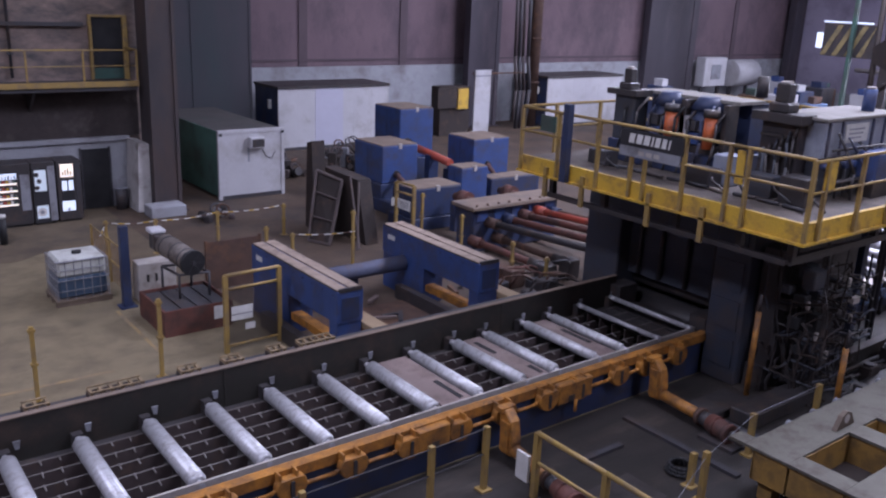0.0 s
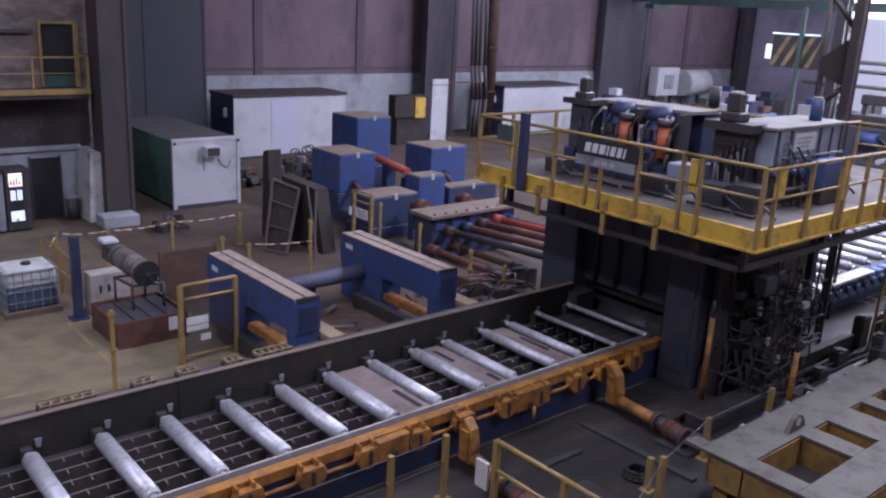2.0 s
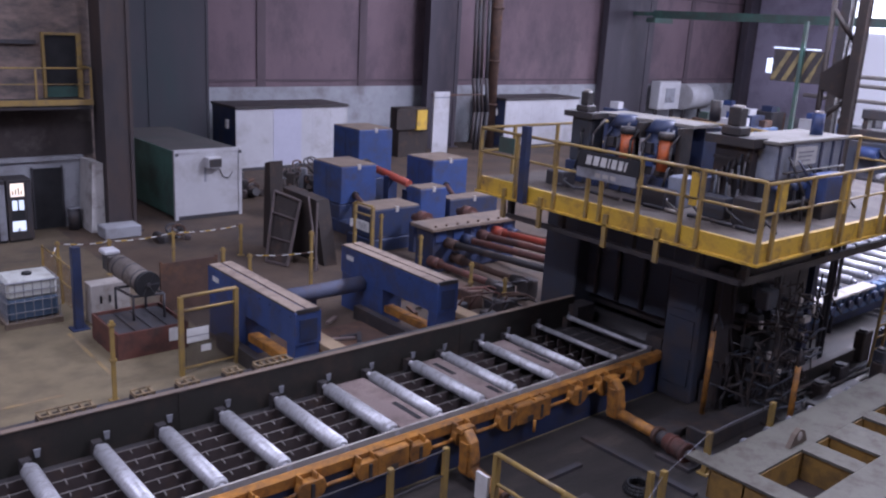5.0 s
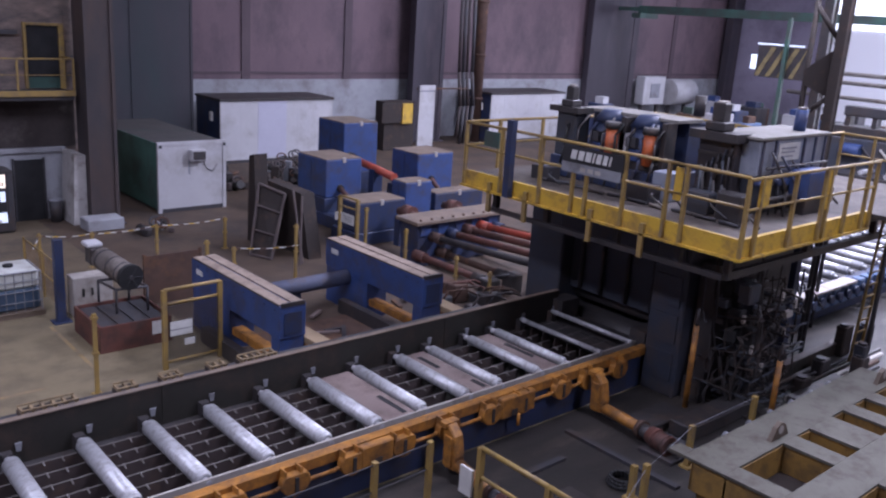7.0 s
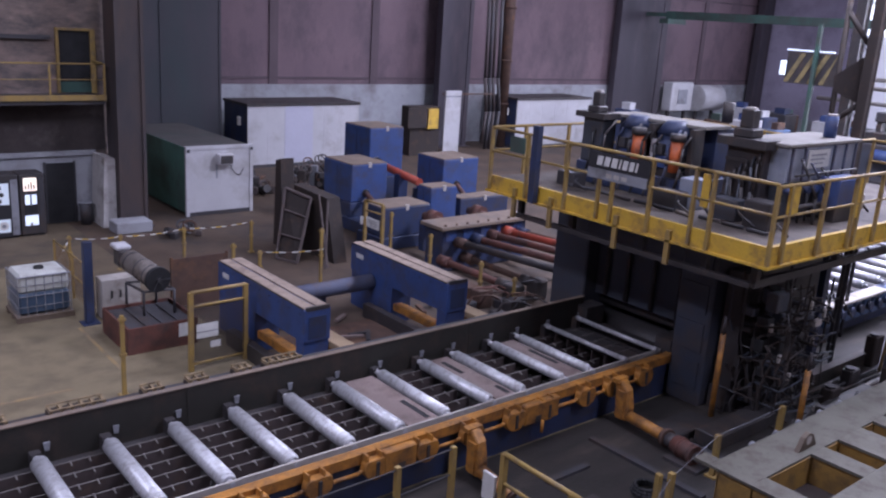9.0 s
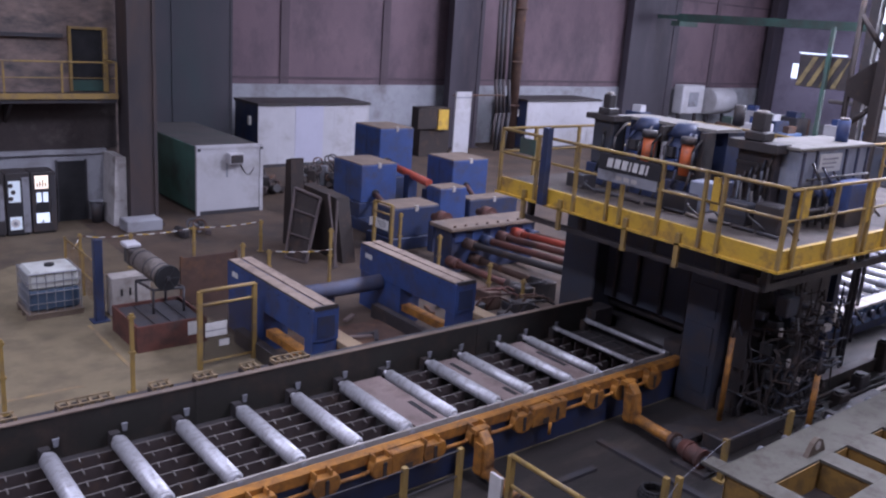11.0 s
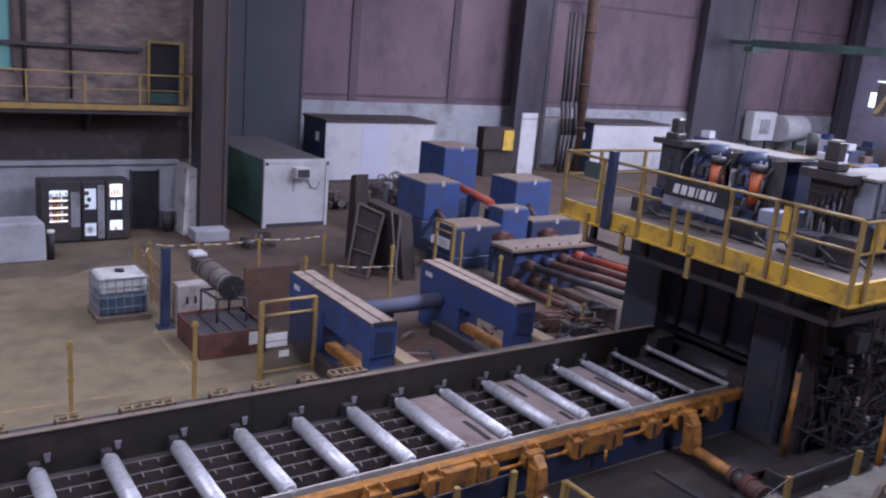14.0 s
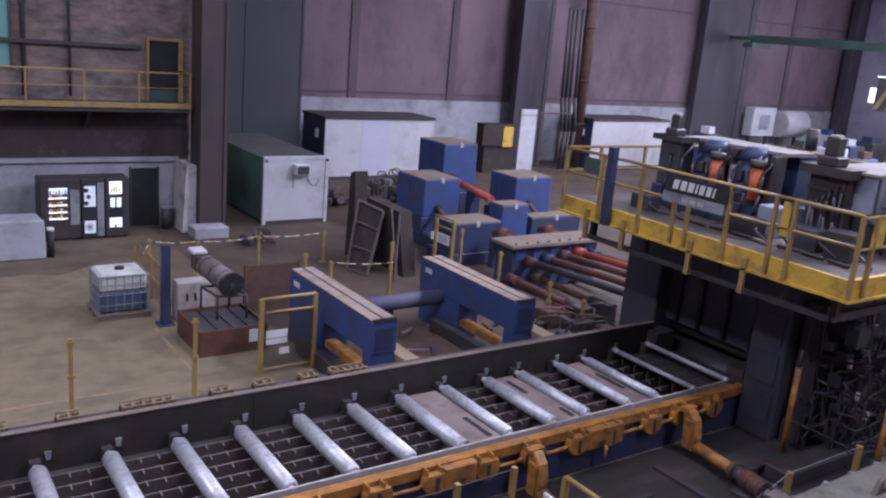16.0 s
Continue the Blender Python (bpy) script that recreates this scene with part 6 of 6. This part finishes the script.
    part("lower_flange", box(49.5, 50.3, -10, 37.0, 8.12, 8.2), GREEN, g)
    part("end_truck", box(48.9, 50.9, 36.3, 37.0, 7.8, 8.12), GREEN, g)
    part("truck_bracket", box(49.6, 50.2, 37.0, 38.69, 8.25, 8.5), GREEN, g)
    h = thing("hazard_panel", (41, 21.2, 0), "yellow and black striped crane guard panel on a green post", "panel")
    part("panel", box(40.0, 40.08, 19.85, 22.4, 5.25, 6.75), BLACK_STEEL, h)
    for k in range(4):
        y = 19.95 + 0.6 * k
        part("stripe", prism([(y + 0.45, 5.3), (y + 0.7, 5.3), (max(y - 0.05, 19.9), 6.7), (max(y - 0.3, 19.88), 6.7)], "x", 39.975, 39.995), STRIPE, h)
    part("lamp_strip", box(39.95, 40.1, 20.1, 22.45, 6.79, 6.86), SHOP_GLOW, h, "bright lamp strip")
    part("lit_gap", box(39.96, 40.08, 22.45, 22.7, 5.6, 6.3), SHOP_GLOW, h, "bright gap of daylight")
    part("post", box(39.75, 39.93, 20.8, 20.98, 0, 8.1), GREEN, h, "green steel post")
    gs = thing("gusset", (29, 13.3, 6.0), "dark steel gusset and braces on the column", "bracket")
    part("plate", prism([(13.5, 6.9), (14.4, 6.2), (14.35, 5.7), (13.5, 5.4)], "x", 28.9, 29.0), RUST_DARK, gs)
    part("brace", rod((29, 13.4, 7.2), (29, 14.4, 8.4), 0.09, 8), RUST_DARK, gs)
    part("brace", rod((29, 13.4, 5.4), (29, 14.3, 4.6), 0.09, 8), RUST_DARK, gs)
    part("upright", rod((29, 14.3, 0), (29, 14.35, 11), 0.1, 8), RUST_DARK, gs)
    # end wall: bright glazing strip over a pale wall
    w = thing("window_2", (65.9, 20, 8.4), "bright daylit glazing of the end bay", "window", kind="structure")
    for k in range(9):
        y = -14 + 5.1 * k
        part("pane", box(65.9, 65.96, y, y + 4.9, 8.0, 14.0), SKY_GLASS, w)
        part("mullion", box(65.85, 65.97, y + 4.9, y + 5.1, 7.9, 14.2), DARK_STEEL, w)
    for y in (8.0, 14.5, 21.0, 27.5):
        c = thing("bay_post", (60, y, 0), "grey lattice post of the end bay", "post", "end bay posts")
        for d in (0, 0.7):
            part("chord", box(60, 60.2, y + d, y + d + 0.18, 0, 14), GREY_PAINT, c)
        for k in range(9):
            part("lacing", rod((60.1, y + 0.1, 1.5 * k), (60.1, y + 0.8, 1.5 * k + 1.4), 0.05, 6), GREY_PAINT, c)
    b = thing("bay_rail", (58, 18, 3.5), "bright horizontal pipe rails of the end bay", "rail")
    for z in (3.4, 4.4, 5.0):
        part("rail", rod((60.3, -5, z), (60.3, 31, z), 0.14, 8), PALE_PLATE, b)
    # white cases against the far wall
    for x0, x1, z0, z1, label in ((52.7, 55.3, 1.7, 3.75, "white wall cabinet with a dark inset on a steel stand"), (56.2, 58.9, 1.6, 3.55, "rounded white vessel on a steel stand by the wall")):
        c = thing("wall_case", (x0, 38.4, 0), label, "cabinet", "white wall cases")
        if x0 < 56:
            part("case", box(x0, x1, 38.0, 38.8, z0, z1), WHITE, c, bevel=0.05)
            part("inset", box(x0 + 0.8, x1 - 0.7, 37.96, 37.998, z0 + 0.5, z1 - 0.5), GREY_PAINT, c)
        else:
            part("vessel", rod((x0, 38.4, (z0 + z1) / 2), (x1, 38.4, (z0 + z1) / 2), (z1 - z0) / 2, 20), WHITE, c)
        for x in (x0 + 0.2, x1 - 0.4):
            part("stand_leg", box(x, x + 0.2, 38.3, 38.5, 0, z0 + 0.05), DARK_STEEL, c)
    # dark shear line standing before the daylit end wall
    d = thing("shear_line", (40, 16.8, 0), "dark blue-black shear machine with beams far along the line", "machine")
    part("lower_body", box(39.4, 41.2, 13.2, 17.9, 0, 3.0), GREASY_BLUE, d, bevel=0.05)
    part("upper_beam", box(39.6, 40.8, 12.6, 18.0, 3.0, 3.5), BLACK_STEEL, d, bevel=0.04)
    part("upper_beam", box(39.8, 40.6, 12.6, 17.6, 3.95, 4.4), DARK_STEEL, d, bevel=0.04)
    for y in (13.0, 14.6, 16.1, 17.3):
        part("beam_post", box(39.9, 40.4, y, y + 0.22, 3.5, 3.95), BLACK_STEEL, d)
    part("blue_drive", rod((39.3, 16.3, 2.5), (39.3, 17.2, 2.5), 0.3, 16), BLUE, d, "small blue drive")
    for k in range(4):
        part("pipe", tube([(39.3, 13.4 + 0.8 * k, 0.2), (39.3, 13.4 + 0.8 * k, 2.2), (39.3, 13.9 + 0.8 * k, 2.7)], 0.06, 8), (PALE_PLATE, DARK_STEEL)[k % 2], d)
    rng = random.Random(5)
    mats = (DARK_BLUE, WHITE, GREY_PAINT, GREEN, BLUE, DARK_STEEL, RUSTY, LIGHT_BLUE)
    for k in range(34):
        x, y = rng.uniform(38, 62), rng.uniform(15, 36)
        wd, l, hh = rng.uniform(0.6, 2.0), rng.uniform(0.6, 2.0), rng.uniform(0.8, 2.6)
        c = thing("distant_machine", (x, y, 0), "small machine cabinet far along the bay", "machine", "far machines")
        part("cabinet_body", box(x, x + wd, y, y + l, 0, hh), mats[k % 8], c, bevel=0.04)
        part("top_unit", box(x + 0.2 * wd, x + 0.7 * wd, y + 0.2 * l, y + 0.7 * l, hh, hh + 0.4), mats[(k * 3 + 1) % 8], c)
    for k in range(5):
        c = thing("bright_bar_stack", (40 + 4 * k, 12.5 + 0.6 * k, 0), "stack of bright steel bars far along the bay", "bars", "far bar stacks")
        part("rack", box(38 + 4.5 * k, 42 + 4.5 * k, 11 + 0.4 * k, 17 + 0.5 * k, 0, 1.6), DARK_STEEL, c)
        for j in range(5):
            part("bar", rod((38.2 + 4.5 * k, 11.3 + 1.1 * j, 1.72), (41.8 + 4.5 * k, 11.3 + 1.1 * j, 1.72), 0.12, 8), ROLL_STEEL, c)


STRIPE = material("stripe_yellow", (0.26, 0.2, 0.085), 0.75, dirt=(0.1, 0.085, 0.055), dirt_scale=1.5, dirt_amount=0.6)
exit_side()
